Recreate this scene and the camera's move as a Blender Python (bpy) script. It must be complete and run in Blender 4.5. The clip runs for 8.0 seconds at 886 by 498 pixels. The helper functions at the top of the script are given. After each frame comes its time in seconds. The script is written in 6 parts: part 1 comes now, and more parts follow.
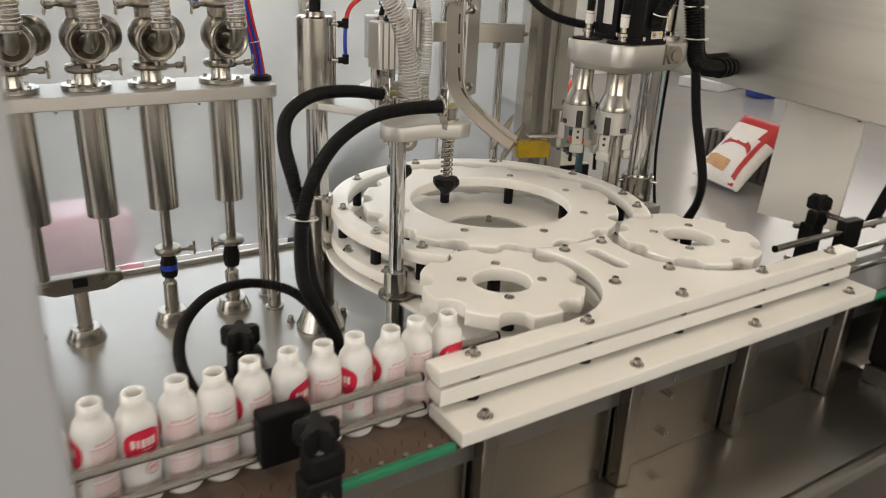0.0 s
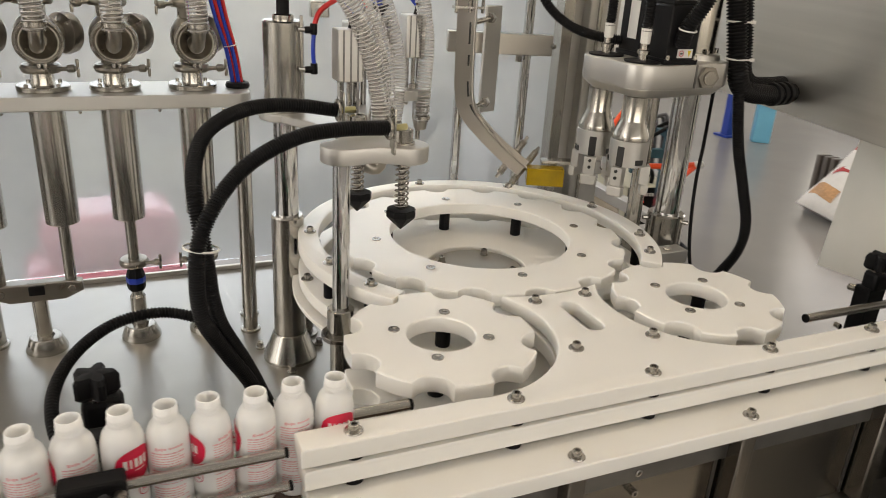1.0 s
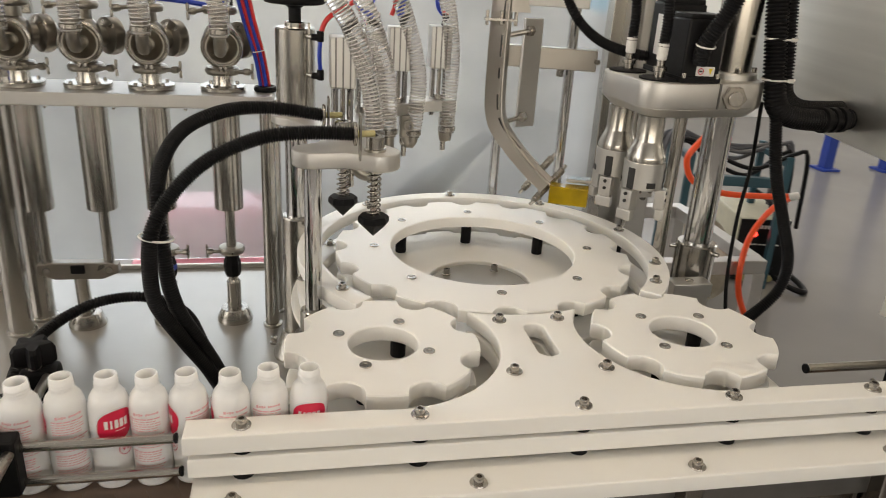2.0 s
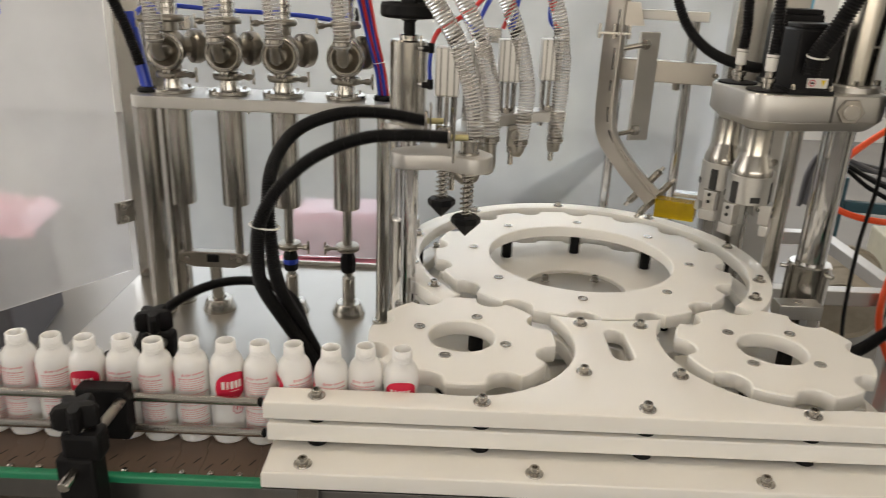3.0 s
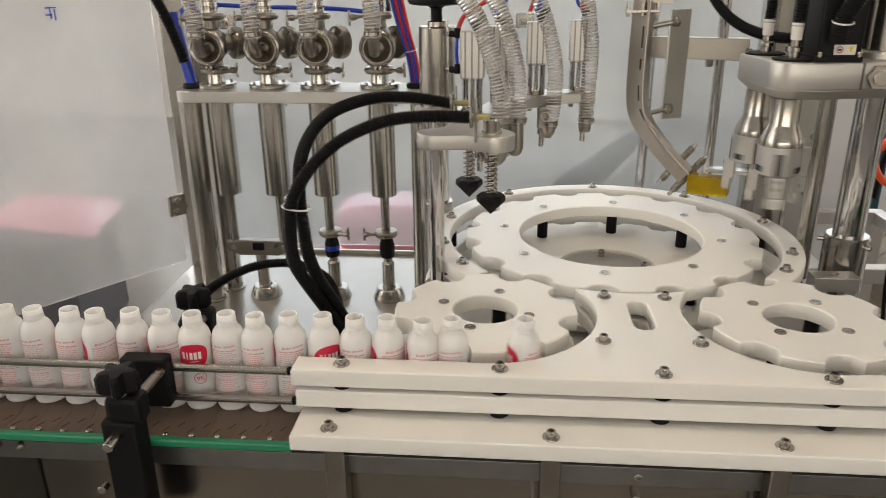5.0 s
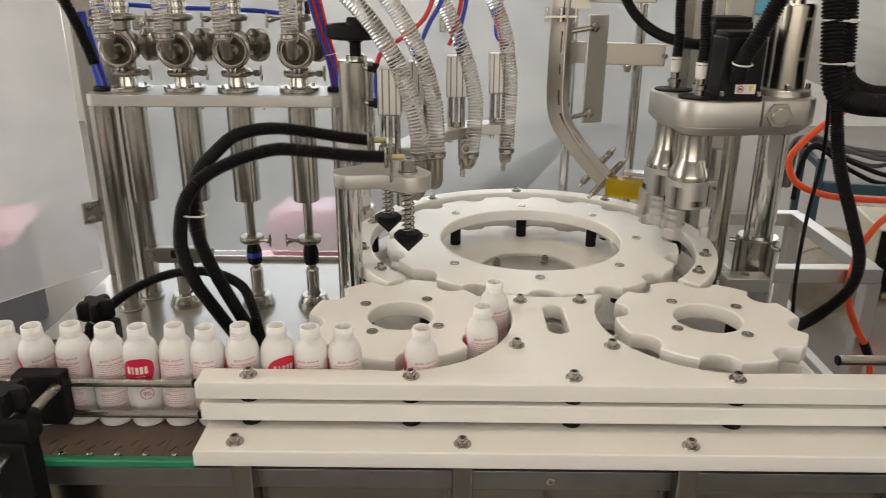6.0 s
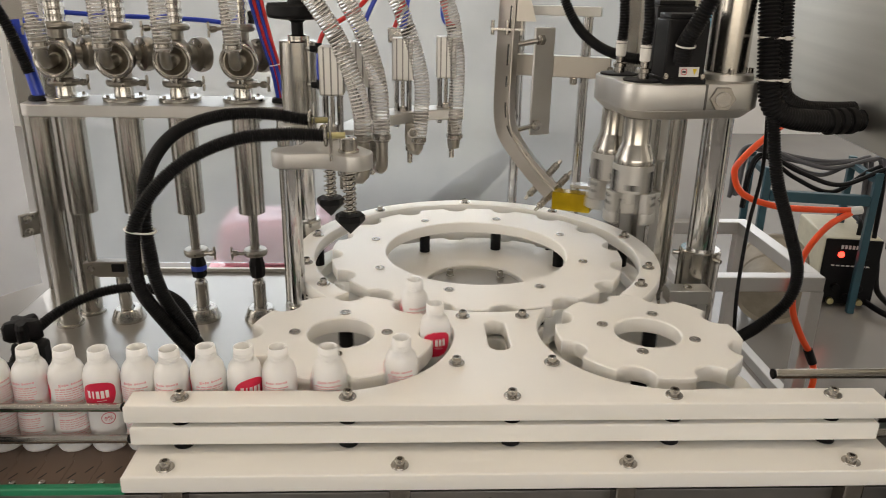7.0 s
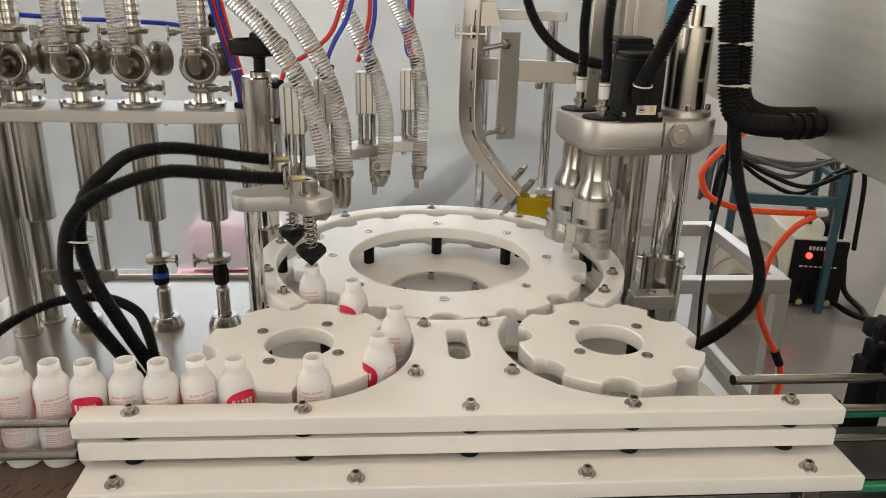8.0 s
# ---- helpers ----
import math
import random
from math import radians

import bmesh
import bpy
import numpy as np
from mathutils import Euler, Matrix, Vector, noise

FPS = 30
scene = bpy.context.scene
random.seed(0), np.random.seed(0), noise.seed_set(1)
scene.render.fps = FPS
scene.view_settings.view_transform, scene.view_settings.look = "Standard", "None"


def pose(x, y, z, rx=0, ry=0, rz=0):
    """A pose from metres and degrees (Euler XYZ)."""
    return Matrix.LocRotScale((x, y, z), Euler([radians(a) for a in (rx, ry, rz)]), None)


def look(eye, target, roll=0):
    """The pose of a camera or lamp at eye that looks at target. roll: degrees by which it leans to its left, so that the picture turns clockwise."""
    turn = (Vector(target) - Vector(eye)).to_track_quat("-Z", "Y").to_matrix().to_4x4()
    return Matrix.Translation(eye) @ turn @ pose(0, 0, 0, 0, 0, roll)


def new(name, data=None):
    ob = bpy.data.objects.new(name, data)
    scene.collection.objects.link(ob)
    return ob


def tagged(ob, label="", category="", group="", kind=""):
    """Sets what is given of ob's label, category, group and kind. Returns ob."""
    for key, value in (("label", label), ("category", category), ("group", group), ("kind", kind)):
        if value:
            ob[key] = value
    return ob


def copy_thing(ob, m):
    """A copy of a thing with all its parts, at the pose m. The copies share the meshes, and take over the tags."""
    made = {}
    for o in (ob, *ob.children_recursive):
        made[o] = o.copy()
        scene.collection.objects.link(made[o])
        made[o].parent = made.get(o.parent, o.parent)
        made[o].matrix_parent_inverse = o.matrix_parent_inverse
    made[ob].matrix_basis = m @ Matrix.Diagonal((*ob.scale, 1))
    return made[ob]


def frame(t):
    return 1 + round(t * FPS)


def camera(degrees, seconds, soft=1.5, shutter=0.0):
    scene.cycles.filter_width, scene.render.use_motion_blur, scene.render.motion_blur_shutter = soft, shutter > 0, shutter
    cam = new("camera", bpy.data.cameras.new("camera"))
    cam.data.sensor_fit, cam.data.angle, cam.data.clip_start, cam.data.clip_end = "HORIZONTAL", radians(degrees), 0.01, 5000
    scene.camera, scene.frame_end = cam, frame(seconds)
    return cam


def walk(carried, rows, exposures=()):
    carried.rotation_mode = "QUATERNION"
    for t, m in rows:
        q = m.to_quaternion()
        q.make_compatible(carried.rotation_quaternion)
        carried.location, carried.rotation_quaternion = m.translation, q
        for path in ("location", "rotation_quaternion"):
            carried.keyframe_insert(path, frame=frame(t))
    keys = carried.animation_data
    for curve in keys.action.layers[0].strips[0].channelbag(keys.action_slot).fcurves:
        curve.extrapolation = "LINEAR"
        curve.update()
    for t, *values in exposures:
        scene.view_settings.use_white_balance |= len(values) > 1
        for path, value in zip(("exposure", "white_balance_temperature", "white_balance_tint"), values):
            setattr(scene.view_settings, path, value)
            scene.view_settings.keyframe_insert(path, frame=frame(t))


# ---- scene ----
cam = camera(61.2, 8.0, soft=0.9, shutter=0.5)
PATH = [
    (0, (0.028, 0.015, 1.586), (1.042, 1.568, 0.838), 2.7),
    (0.5, (0.209, 0.069, 1.586), (1.117, 1.688, 0.842), 3.2),
    (1, (0.371, 0.058, 1.588), (1.126, 1.751, 0.838), 3.5),
    (2.5, (0.742, -0.056, 1.591), (0.925, 1.802, 0.876), 3.1),
    (3, (0.757, -0.085, 1.581), (0.751, 1.789, 0.882), 2.3),
    (3.5, (0.77, -0.115, 1.572), (0.616, 1.753, 0.876), 1.2),
    (4, (0.782, -0.129, 1.562), (0.566, 1.732, 0.864), 0.2),
    (4.5, (0.798, -0.132, 1.562), (0.587, 1.726, 0.854), -0.4),
    (6, (0.865, -0.111, 1.558), (0.85, 1.764, 0.861), 0.3),
    (6.5, (0.883, -0.107, 1.563), (0.925, 1.771, 0.875), 0.8),
    (7, (0.899, -0.095, 1.571), (0.985, 1.783, 0.888), 1.1),
    (7.5, (0.917, -0.083, 1.577), (1.041, 1.792, 0.893), 1.4),
    (8, (0.928, -0.081, 1.577), (1.073, 1.795, 0.898), 1.4),
]
walk(cam, [(t, look(eye, target, roll)) for t, eye, target, roll in PATH], [(0.0, 0.35, 7250, 12), (1.2, 0.35, 7250, 12), (3.0, 0.27, 7250, 12), (4.0, 0.25, 7250, 12), (8.0, 0.27, 7250, 13)])

# ---- world, sun, large lights ----
world = bpy.data.worlds.new("sky")
world.use_nodes = True
scene.world = world
_sky = world.node_tree.nodes.new("ShaderNodeTexSky")
_sky.sky_type, _sky.sun_disc = "NISHITA", False
_sky.sun_elevation, _sky.sun_rotation = radians(42), radians(200)
_bg = world.node_tree.nodes["Background"]
_bg.inputs["Strength"].default_value = 0.09
world.node_tree.links.new(_sky.outputs[0], _bg.inputs["Color"])


def lamp(name, x, y, z, sx, sy, watts, colour, rx=0, ry=0, rz=0):
    data = bpy.data.lights.new(name, "AREA")
    data.shape, data.size, data.size_y, data.energy, data.color = "RECTANGLE", sx, sy, watts, colour
    ob = new(name, data)
    ob.matrix_world = pose(x, y, z, rx, ry, rz)
    return ob


# daylight in the openings of the hall, and added ceiling tubes out of view
lamp("window_light", 1.0, 7.85, 2.9, 8.6, 2.6, 160, (0.88, 0.94, 1.0), -90)
lamp("window_light", -5.85, 1.0, 2.6, 3.2, 7.0, 160, (1.0, 0.96, 0.90), 0, -90)
# added east light brightens the far floor, in place of an open door
lamp("window_light", 9.15, 5.0, 2.2, 2.4, 4.6, 70, (1.0, 0.97, 0.93), 0, 90)
# added south light brightens the front faces; its window is unseen
lamp("window_light", 1.5, -5.85, 2.3, 8.6, 2.2, 110, (1.0, 0.95, 0.88), 90)
for _y in (-2.0, 0.9, 3.8):
    for _x in (-1.6, 1.4, 4.4):
        lamp("tube_light", _x, _y, 4.55, 1.5, 0.22, 9, (1.0, 0.86, 0.68))

# ---- materials ----


def material(name, colour, rough=0.5, metal=0.0, vary=0.06, scale=30.0, bump=0.0, bump_scale=200.0, stretch=(1, 1, 1), rough_vary=0.0, **more):
    """A Principled material whose colour and roughness vary at two scales, with a fine relief."""
    m = bpy.data.materials.new(name)
    m.use_nodes = True
    nt = m.node_tree
    b = nt.nodes["Principled BSDF"]
    b.inputs["Roughness"].default_value, b.inputs["Metallic"].default_value = rough, metal
    for key, value in more.items():
        b.inputs[key.replace("_", " ")].default_value = value
    tc = nt.nodes.new("ShaderNodeTexCoord")
    mp = nt.nodes.new("ShaderNodeMapping")
    mp.inputs["Scale"].default_value = stretch
    nt.links.new(tc.outputs["Object"], mp.inputs["Vector"])
    big, small = nt.nodes.new("ShaderNodeTexNoise"), nt.nodes.new("ShaderNodeTexNoise")
    big.inputs["Scale"].default_value, small.inputs["Scale"].default_value = scale * 0.2, scale
    small.inputs["Detail"].default_value = 5
    for n in (big, small):
        nt.links.new(mp.outputs[0], n.inputs["Vector"])
    add = nt.nodes.new("ShaderNodeMath")
    add.operation = "ADD"
    nt.links.new(big.outputs["Fac"], add.inputs[0])
    nt.links.new(small.outputs["Fac"], add.inputs[1])
    ramp = nt.nodes.new("ShaderNodeMapRange")
    ramp.inputs["From Min"].default_value, ramp.inputs["From Max"].default_value = 0.6, 1.4
    ramp.inputs["To Min"].default_value, ramp.inputs["To Max"].default_value = 1 - vary, 1 + vary
    nt.links.new(add.outputs[0], ramp.inputs["Value"])
    mul = nt.nodes.new("ShaderNodeVectorMath")
    mul.operation = "SCALE"
    mul.inputs[0].default_value = colour
    nt.links.new(ramp.outputs[0], mul.inputs["Scale"])
    nt.links.new(mul.outputs[0], b.inputs["Base Color"])
    if rough_vary:
        rr = nt.nodes.new("ShaderNodeMapRange")
        rr.inputs["From Min"].default_value, rr.inputs["From Max"].default_value = 0.3, 0.7
        rr.inputs["To Min"].default_value, rr.inputs["To Max"].default_value = rough - rough_vary, rough + rough_vary
        nt.links.new(small.outputs["Fac"], rr.inputs["Value"])
        nt.links.new(rr.outputs[0], b.inputs["Roughness"])
    if bump:
        bn = nt.nodes.new("ShaderNodeTexNoise")
        bn.inputs["Scale"].default_value, bn.inputs["Detail"].default_value = bump_scale, 4
        nt.links.new(mp.outputs[0], bn.inputs["Vector"])
        bp = nt.nodes.new("ShaderNodeBump")
        bp.inputs["Strength"].default_value, bp.inputs["Distance"].default_value = bump, 0.001
        nt.links.new(bn.outputs["Fac"], bp.inputs["Height"])
        nt.links.new(bp.outputs[0], b.inputs["Normal"])
    return m


HDPE = material("white_polyethylene", (0.82, 0.808, 0.775), 0.40, vary=0.025, scale=9, bump=0.12, bump_scale=350, rough_vary=0.07, Subsurface_Weight=0.35, Subsurface_Scale=0.006, Subsurface_Radius=(1.0, 0.95, 0.85))
STEEL = material("brushed_steel", (0.47, 0.455, 0.425), 0.25, 1.0, vary=0.02, scale=25)
TURNED = material("turned_steel", (0.50, 0.48, 0.445), 0.2, 1.0, vary=0.03, scale=60, stretch=(0.5, 0.5, 9))
# sheet and cover steel are darkened in colour for the dark surroundings they mirror
SHEET = material("dimmed_sheet_steel", (0.25, 0.232, 0.208), 0.22, 1.0, vary=0.03, scale=7)
COVER = material("dimmed_cover_steel", (0.09, 0.086, 0.08), 0.3, 1.0, vary=0.06, scale=8)
HOOD = material("hood_steel", (0.61, 0.59, 0.55), 0.36, 1.0, vary=0.10, scale=9, stretch=(1, 0.2, 6))
PANEL = material("panel_steel", (0.76, 0.73, 0.67), 0.58, 1.0, vary=0.06, scale=8)
TABLE_STEEL = material("table_steel", (0.47, 0.455, 0.43), 0.28, 1.0, vary=0.05, scale=9)
CHROME = material("chrome", (0.62, 0.62, 0.62), 0.09, 1.0, vary=0.03, scale=20)
ALU = material("anodised_aluminium", (0.54, 0.53, 0.51), 0.43, 1.0, vary=0.04, scale=25, bump=0.1, bump_scale=900)
CAST = material("cast_steel", (0.30, 0.28, 0.25), 0.3, 1.0, vary=0.06, scale=40, rough_vary=0.03, bump=0.03, bump_scale=300)
BOLT = material("bolt_steel", (0.42, 0.40, 0.37), 0.25, 1.0, vary=0.1, scale=200)
DARK_STEEL = material("dark_steel", (0.20, 0.195, 0.19), 0.4, 1.0, vary=0.15, scale=30)
BLACK = material("black_plastic", (0.006, 0.006, 0.007), 0.5, vary=0.25, scale=60, bump=0.1, bump_scale=700, Specular_IOR_Level=0.16)
RUBBER = material("black_hose", (0.005, 0.005, 0.006), 0.45, vary=0.2, scale=40, Specular_IOR_Level=0.15)
SOCKET = material("socket_black", (0.02, 0.02, 0.02), 0.6)
MOTOR = material("motor_black", (0.008, 0.008, 0.009), 0.45, vary=0.2, scale=50, bump=0.1, bump_scale=600, Specular_IOR_Level=0.15)
BOTTLE = material("bottle_plastic", (0.92, 0.91, 0.885), 0.33, vary=0.03, scale=60, bump=0.08, bump_scale=240, Subsurface_Weight=0.7, Subsurface_Scale=0.012, Subsurface_Radius=(1.0, 0.95, 0.85))
RED = material("label_red", (0.62, 0.012, 0.055), 0.4, vary=0.06, scale=90)
PINK = material("label_ink", (0.82, 0.45, 0.46), 0.5, vary=0.1, scale=300)
WHITE_INK = material("label_white", (0.75, 0.72, 0.70), 0.45)
CHAIN = material("conveyor_chain", (0.13, 0.088, 0.066), 0.5, vary=0.12, scale=60, rough_vary=0.05, bump=0.1, bump_scale=500)
GREEN = material("green_wear_strip", (0.008, 0.22, 0.11), 0.35, vary=0.1, scale=50)
AMBER = material("amber_acrylic", (0.56, 0.38, 0.016), 0.14, vary=0.18, scale=60, Transmission_Weight=0.55, IOR=1.3)
ORANGE = material("orange_air_hose", (0.92, 0.10, 0.025), 0.3, vary=0.06, scale=40, Subsurface_Weight=0.2, Subsurface_Scale=0.004)
BLUE = material("blue_tube", (0.012, 0.045, 0.42), 0.3, vary=0.1, scale=50)
RED_TUBE = material("red_tube", (0.55, 0.02, 0.02), 0.3, vary=0.1, scale=50)
BRASS = material("brass", (0.42, 0.38, 0.20), 0.3, 1.0, vary=0.1, scale=150)
YELLOW = material("sticker_yellow", (0.75, 0.55, 0.03), 0.5)
WHITE = material("white_plastic", (0.72, 0.71, 0.68), 0.4, vary=0.05, scale=60)
DUSTY = material("dusty_tan_paint", (0.30, 0.265, 0.21), 0.6, vary=0.2, scale=25, bump=0.2, bump_scale=120)
TEAL = material("teal_paint", (0.014, 0.062, 0.085), 0.45, vary=0.15, scale=25, bump=0.1)
CREAM = material("cream_paint", (0.55, 0.52, 0.40), 0.45, vary=0.1, scale=30)
CONCRETE = material("concrete_floor", (0.235, 0.228, 0.218), 0.23, vary=0.08, scale=2.5)
WALL = material("white_wall", (0.72, 0.72, 0.71), 0.7, vary=0.05, scale=3, bump=0.1, bump_scale=90)
DIM_WALL = material("brown_grey_wall", (0.38, 0.365, 0.34), 0.7, vary=0.1, scale=2)
POST_PAINT = material("pale_grey_paint", (0.44, 0.46, 0.50), 0.4, vary=0.05, scale=6)
CEILING = material("ceiling_sheet", (0.55, 0.56, 0.57), 0.6, vary=0.06, scale=3)
IRON = material("radiator_iron", (0.11, 0.095, 0.085), 0.5, vary=0.2, scale=40, bump=0.2, bump_scale=120)
BAG = material("woven_bag", (0.72, 0.69, 0.66), 0.45, vary=0.07, scale=40, bump=0.3, bump_scale=300)
BAG_RED = material("woven_bag_red", (0.42, 0.018, 0.018), 0.42, vary=0.1, scale=40, bump=0.3, bump_scale=300)
BAG_FOOD = material("bag_print_brown", (0.50, 0.26, 0.10), 0.5, vary=0.4, scale=60)
PINK_FILM = material("pink_film", (0.82, 0.36, 0.46), 0.12, vary=0.12, scale=14, bump=0.6, bump_scale=22)
GREY_BOX = material("grey_box", (0.085, 0.085, 0.095), 0.5, vary=0.1, scale=12)
PAPER = material("grey_board", (0.62, 0.63, 0.64), 0.6, vary=0.06, scale=8)
SKY_BLUE = material("light_blue_board", (0.16, 0.50, 0.72), 0.5, vary=0.05, scale=10)
BIN_BLUE = material("bin_blue", (0.015, 0.045, 0.28), 0.4, vary=0.1, scale=20)
CLEAR_HOSE = material("clear_hose", (0.88, 0.865, 0.85), 0.07, vary=0.02, scale=40, Transmission_Weight=0.93, IOR=1.22)
HOSE_WIRE = material("hose_wire", (0.62, 0.60, 0.58), 0.16, 0.5, vary=0.05, scale=40)
# film tone is mottled to stand for streaky reflections and shapes showing through
FILM = material("filmed_acrylic", (0.88, 0.935, 0.99), 0.15, vary=0.17, scale=5, bump=0.04, bump_scale=12, Transmission_Weight=0.70, IOR=1.12)
DOOR_FILM = material("door_acrylic", (0.92, 0.94, 0.98), 0.15, vary=0.15, scale=5, bump=0.06, bump_scale=9, Transmission_Weight=0.68, IOR=1.12)
CHUTE_STEEL = material("chute_steel", (0.40, 0.375, 0.34), 0.36, 1.0, vary=0.04, scale=30, rough_vary=0.03)
GLASS = material("window_glass", (0.95, 0.97, 0.98), 0.02, vary=0.0, Transmission_Weight=1.0, IOR=1.01)


def glow(name, colour, strength):
    m = bpy.data.materials.new(name)
    m.use_nodes = True
    b = m.node_tree.nodes["Principled BSDF"]
    b.inputs["Base Color"].default_value = (*colour, 1)
    b.inputs["Emission Color"].default_value = (*colour, 1)
    b.inputs["Emission Strength"].default_value = strength
    return m


LED = glow("red_led", (1.0, 0.03, 0.02), 6.0)
TUBE_GLOW = glow("lamp_tube", (1.0, 0.94, 0.82), 7.0)

# ---- shaping helpers ----


SOFT = set()


def finish(name, bm, mat, angle=22.0):
    """A mesh from a bmesh, smooth but for edges sharper than angle."""
    if id(bm) in SOFT:
        SOFT.discard(id(bm))
        angle = 85.0
    bmesh.ops.recalc_face_normals(bm, faces=bm.faces)
    me = bpy.data.meshes.new(name)
    bm.to_mesh(me)
    bm.free()
    me.materials.append(mat)
    me.shade_smooth()
    me.set_sharp_from_angle(angle=radians(angle))
    return me


def part(name, bm, mat, parent, label="", m=None, angle=22.0):
    """Links a bmesh, or a finished mesh, as one part of a thing."""
    me = bm if isinstance(bm, bpy.types.Mesh) else finish(name, bm, mat, angle)
    ob = new(name, me)
    ob.parent = parent
    if m is not None:
        ob.matrix_basis = m
    if label:
        tagged(ob, label)
    return ob


def thing(name, m, label, category, group="", kind=""):
    ob = new(name)
    ob.empty_display_size = 0.02
    ob.matrix_basis = m
    return tagged(ob, label, category, group, kind)


def solid(name, bm, mat, label, category, group="", kind="", m=None, angle=22.0):
    """A thing that is one mesh."""
    ob = new(name, finish(name, bm, mat, angle))
    if m is not None:
        ob.matrix_basis = m
    return tagged(ob, label, category, group, kind)


def B():
    return bmesh.new()


def grid_faces(bm, rings, closed_u=True):
    for a, b in zip(rings, rings[1:]):
        n = len(a)
        for i in range(n if closed_u else n - 1):
            j = (i + 1) % n
            q = [a[i], a[j], b[j], b[i]]
            q = [v for k, v in enumerate(q) if v is not q[k - 1]]
            if len(set(q)) >= 3:
                bm.faces.new(q)


def lathe(bm, prof, seg=28, at=(0, 0, 0), m=None, caps=True):
    """Turns the profile (r, z) round z at a place, or in the frame m."""
    m = m if m is not None else Matrix.Translation(at)
    rings = []
    for r, z in prof:
        if r < 1e-6:
            v = bm.verts.new(m @ Vector((0, 0, z)))
            rings.append([v] * seg)
        else:
            rings.append([bm.verts.new(m @ Vector((r * math.cos(2 * math.pi * i / seg), r * math.sin(2 * math.pi * i / seg), z))) for i in range(seg)])
    grid_faces(bm, rings)
    if caps:
        for ring in (rings[0], rings[-1]):
            if ring[0] is not ring[1]:
                bm.faces.new(ring)
    return bm


def axis(p, q):
    """A frame at p whose z points to q, and the distance."""
    p, q = Vector(p), Vector(q)
    d = q - p
    return Matrix.Translation(p) @ d.to_track_quat("Z", "Y").to_matrix().to_4x4(), d.length


def rod(bm, p, q, r, seg=20, bev=0.001, r2=None):
    m, h = axis(p, q)
    r2 = r if r2 is None else r2
    return lathe(bm, [(r - bev, 0), (r, bev), (r2, h - bev), (r2 - bev, h)], seg, m=m)


def box(bm, c, s, bev=0.002, rot=None):
    m = Matrix.Translation(c) @ (rot if rot is not None else Matrix.Identity(4)) @ Matrix.Diagonal((*s, 1))
    made = bmesh.ops.create_cube(bm, size=1.0, matrix=m)
    if bev:
        edges = list({e for v in made["verts"] for e in v.link_edges})
        bmesh.ops.bevel(bm, geom=edges, offset=bev, segments=2, profile=0.5, affect="EDGES")
    return bm


def slab(bm, loop, z0, z1, holes=(), bev=0.003, seg=2):
    """A flat plate from its outline and holes, with rounded rims."""
    edges = []
    for pts in (loop, *holes):
        vs = [bm.verts.new((x, y, z0)) for x, y in pts]
        edges += [bm.edges.new((vs[i], vs[(i + 1) % len(vs)])) for i in range(len(vs))]
    if holes:
        faces = [g for g in bmesh.ops.triangle_fill(bm, use_beauty=True, use_dissolve=False, edges=edges)["geom"] if isinstance(g, bmesh.types.BMFace)]
    else:
        faces = [bm.faces.new([e.verts[0] for e in edges])]
    up = bmesh.ops.extrude_face_region(bm, geom=faces)["geom"]
    bmesh.ops.translate(bm, vec=(0, 0, z1 - z0), verts=[g for g in up if isinstance(g, bmesh.types.BMVert)])
    bmesh.ops.recalc_face_normals(bm, faces=bm.faces)
    if bev:
        rim = [e for e in bm.edges if len(e.link_faces) == 2 and abs(e.calc_face_angle(0)) > 1.2 and abs(e.verts[0].co.z - e.verts[1].co.z) < 1e-5]
        bmesh.ops.bevel(bm, geom=rim, offset=bev, segments=seg, profile=0.5, affect="EDGES")
    return bm


def arc(cx, cy, r, a0, a1, n=24):
    return [(cx + r * math.cos(radians(a0 + (a1 - a0) * i / n)), cy + r * math.sin(radians(a0 + (a1 - a0) * i / n))) for i in range(n + 1)]


def spline(pts, step=0.01):
    """Points at even steps along a smooth curve through pts."""
    P = [Vector(p) for p in pts]
    P = [P[0] * 2 - P[1], *P, P[-1] * 2 - P[-2]]
    fine = []
    for i in range(1, len(P) - 2):
        a, b, c, d = P[i - 1:i + 3]
        for k in range(24):
            t = k / 24
            fine.append(0.5 * ((2 * b) + (c - a) * t + (2 * a - 5 * b + 4 * c - d) * t * t + (3 * b - a - 3 * c + d) * t ** 3))
    fine.append(P[-2])
    out, left = [fine[0]], step
    for a, b in zip(fine, fine[1:]):
        length = (b - a).length
        pos = 0.0
        while length - pos >= left:
            pos += left
            left = step
            out.append(a.lerp(b, pos / length))
        left -= length - pos
    if (out[-1] - fine[-1]).length > step * 0.3:
        out.append(fine[-1])
    return out


def sweep(bm, pts, radius, seg=10):
    """A tube along pts; radius is a number or a function of the index."""
    SOFT.add(id(bm))
    normal = None
    rings = []
    for i, p in enumerate(pts):
        d = (pts[min(i + 1, len(pts) - 1)] - pts[max(i - 1, 0)]).normalized()
        if normal is None:
            normal = d.orthogonal().normalized()
        normal = (normal - d * normal.dot(d)).normalized()
        side = d.cross(normal)
        r = radius(i) if callable(radius) else radius
        rings.append([bm.verts.new(p + r * (math.cos(2 * math.pi * k / seg) * normal + math.sin(2 * math.pi * k / seg) * side)) for k in range(seg)])
    grid_faces(bm, rings)
    bm.faces.new(rings[0])
    bm.faces.new(rings[-1])
    return bm


def hose(bm, pts, r, seg=10, step=0.008):
    return sweep(bm, spline(pts, step), r, seg)


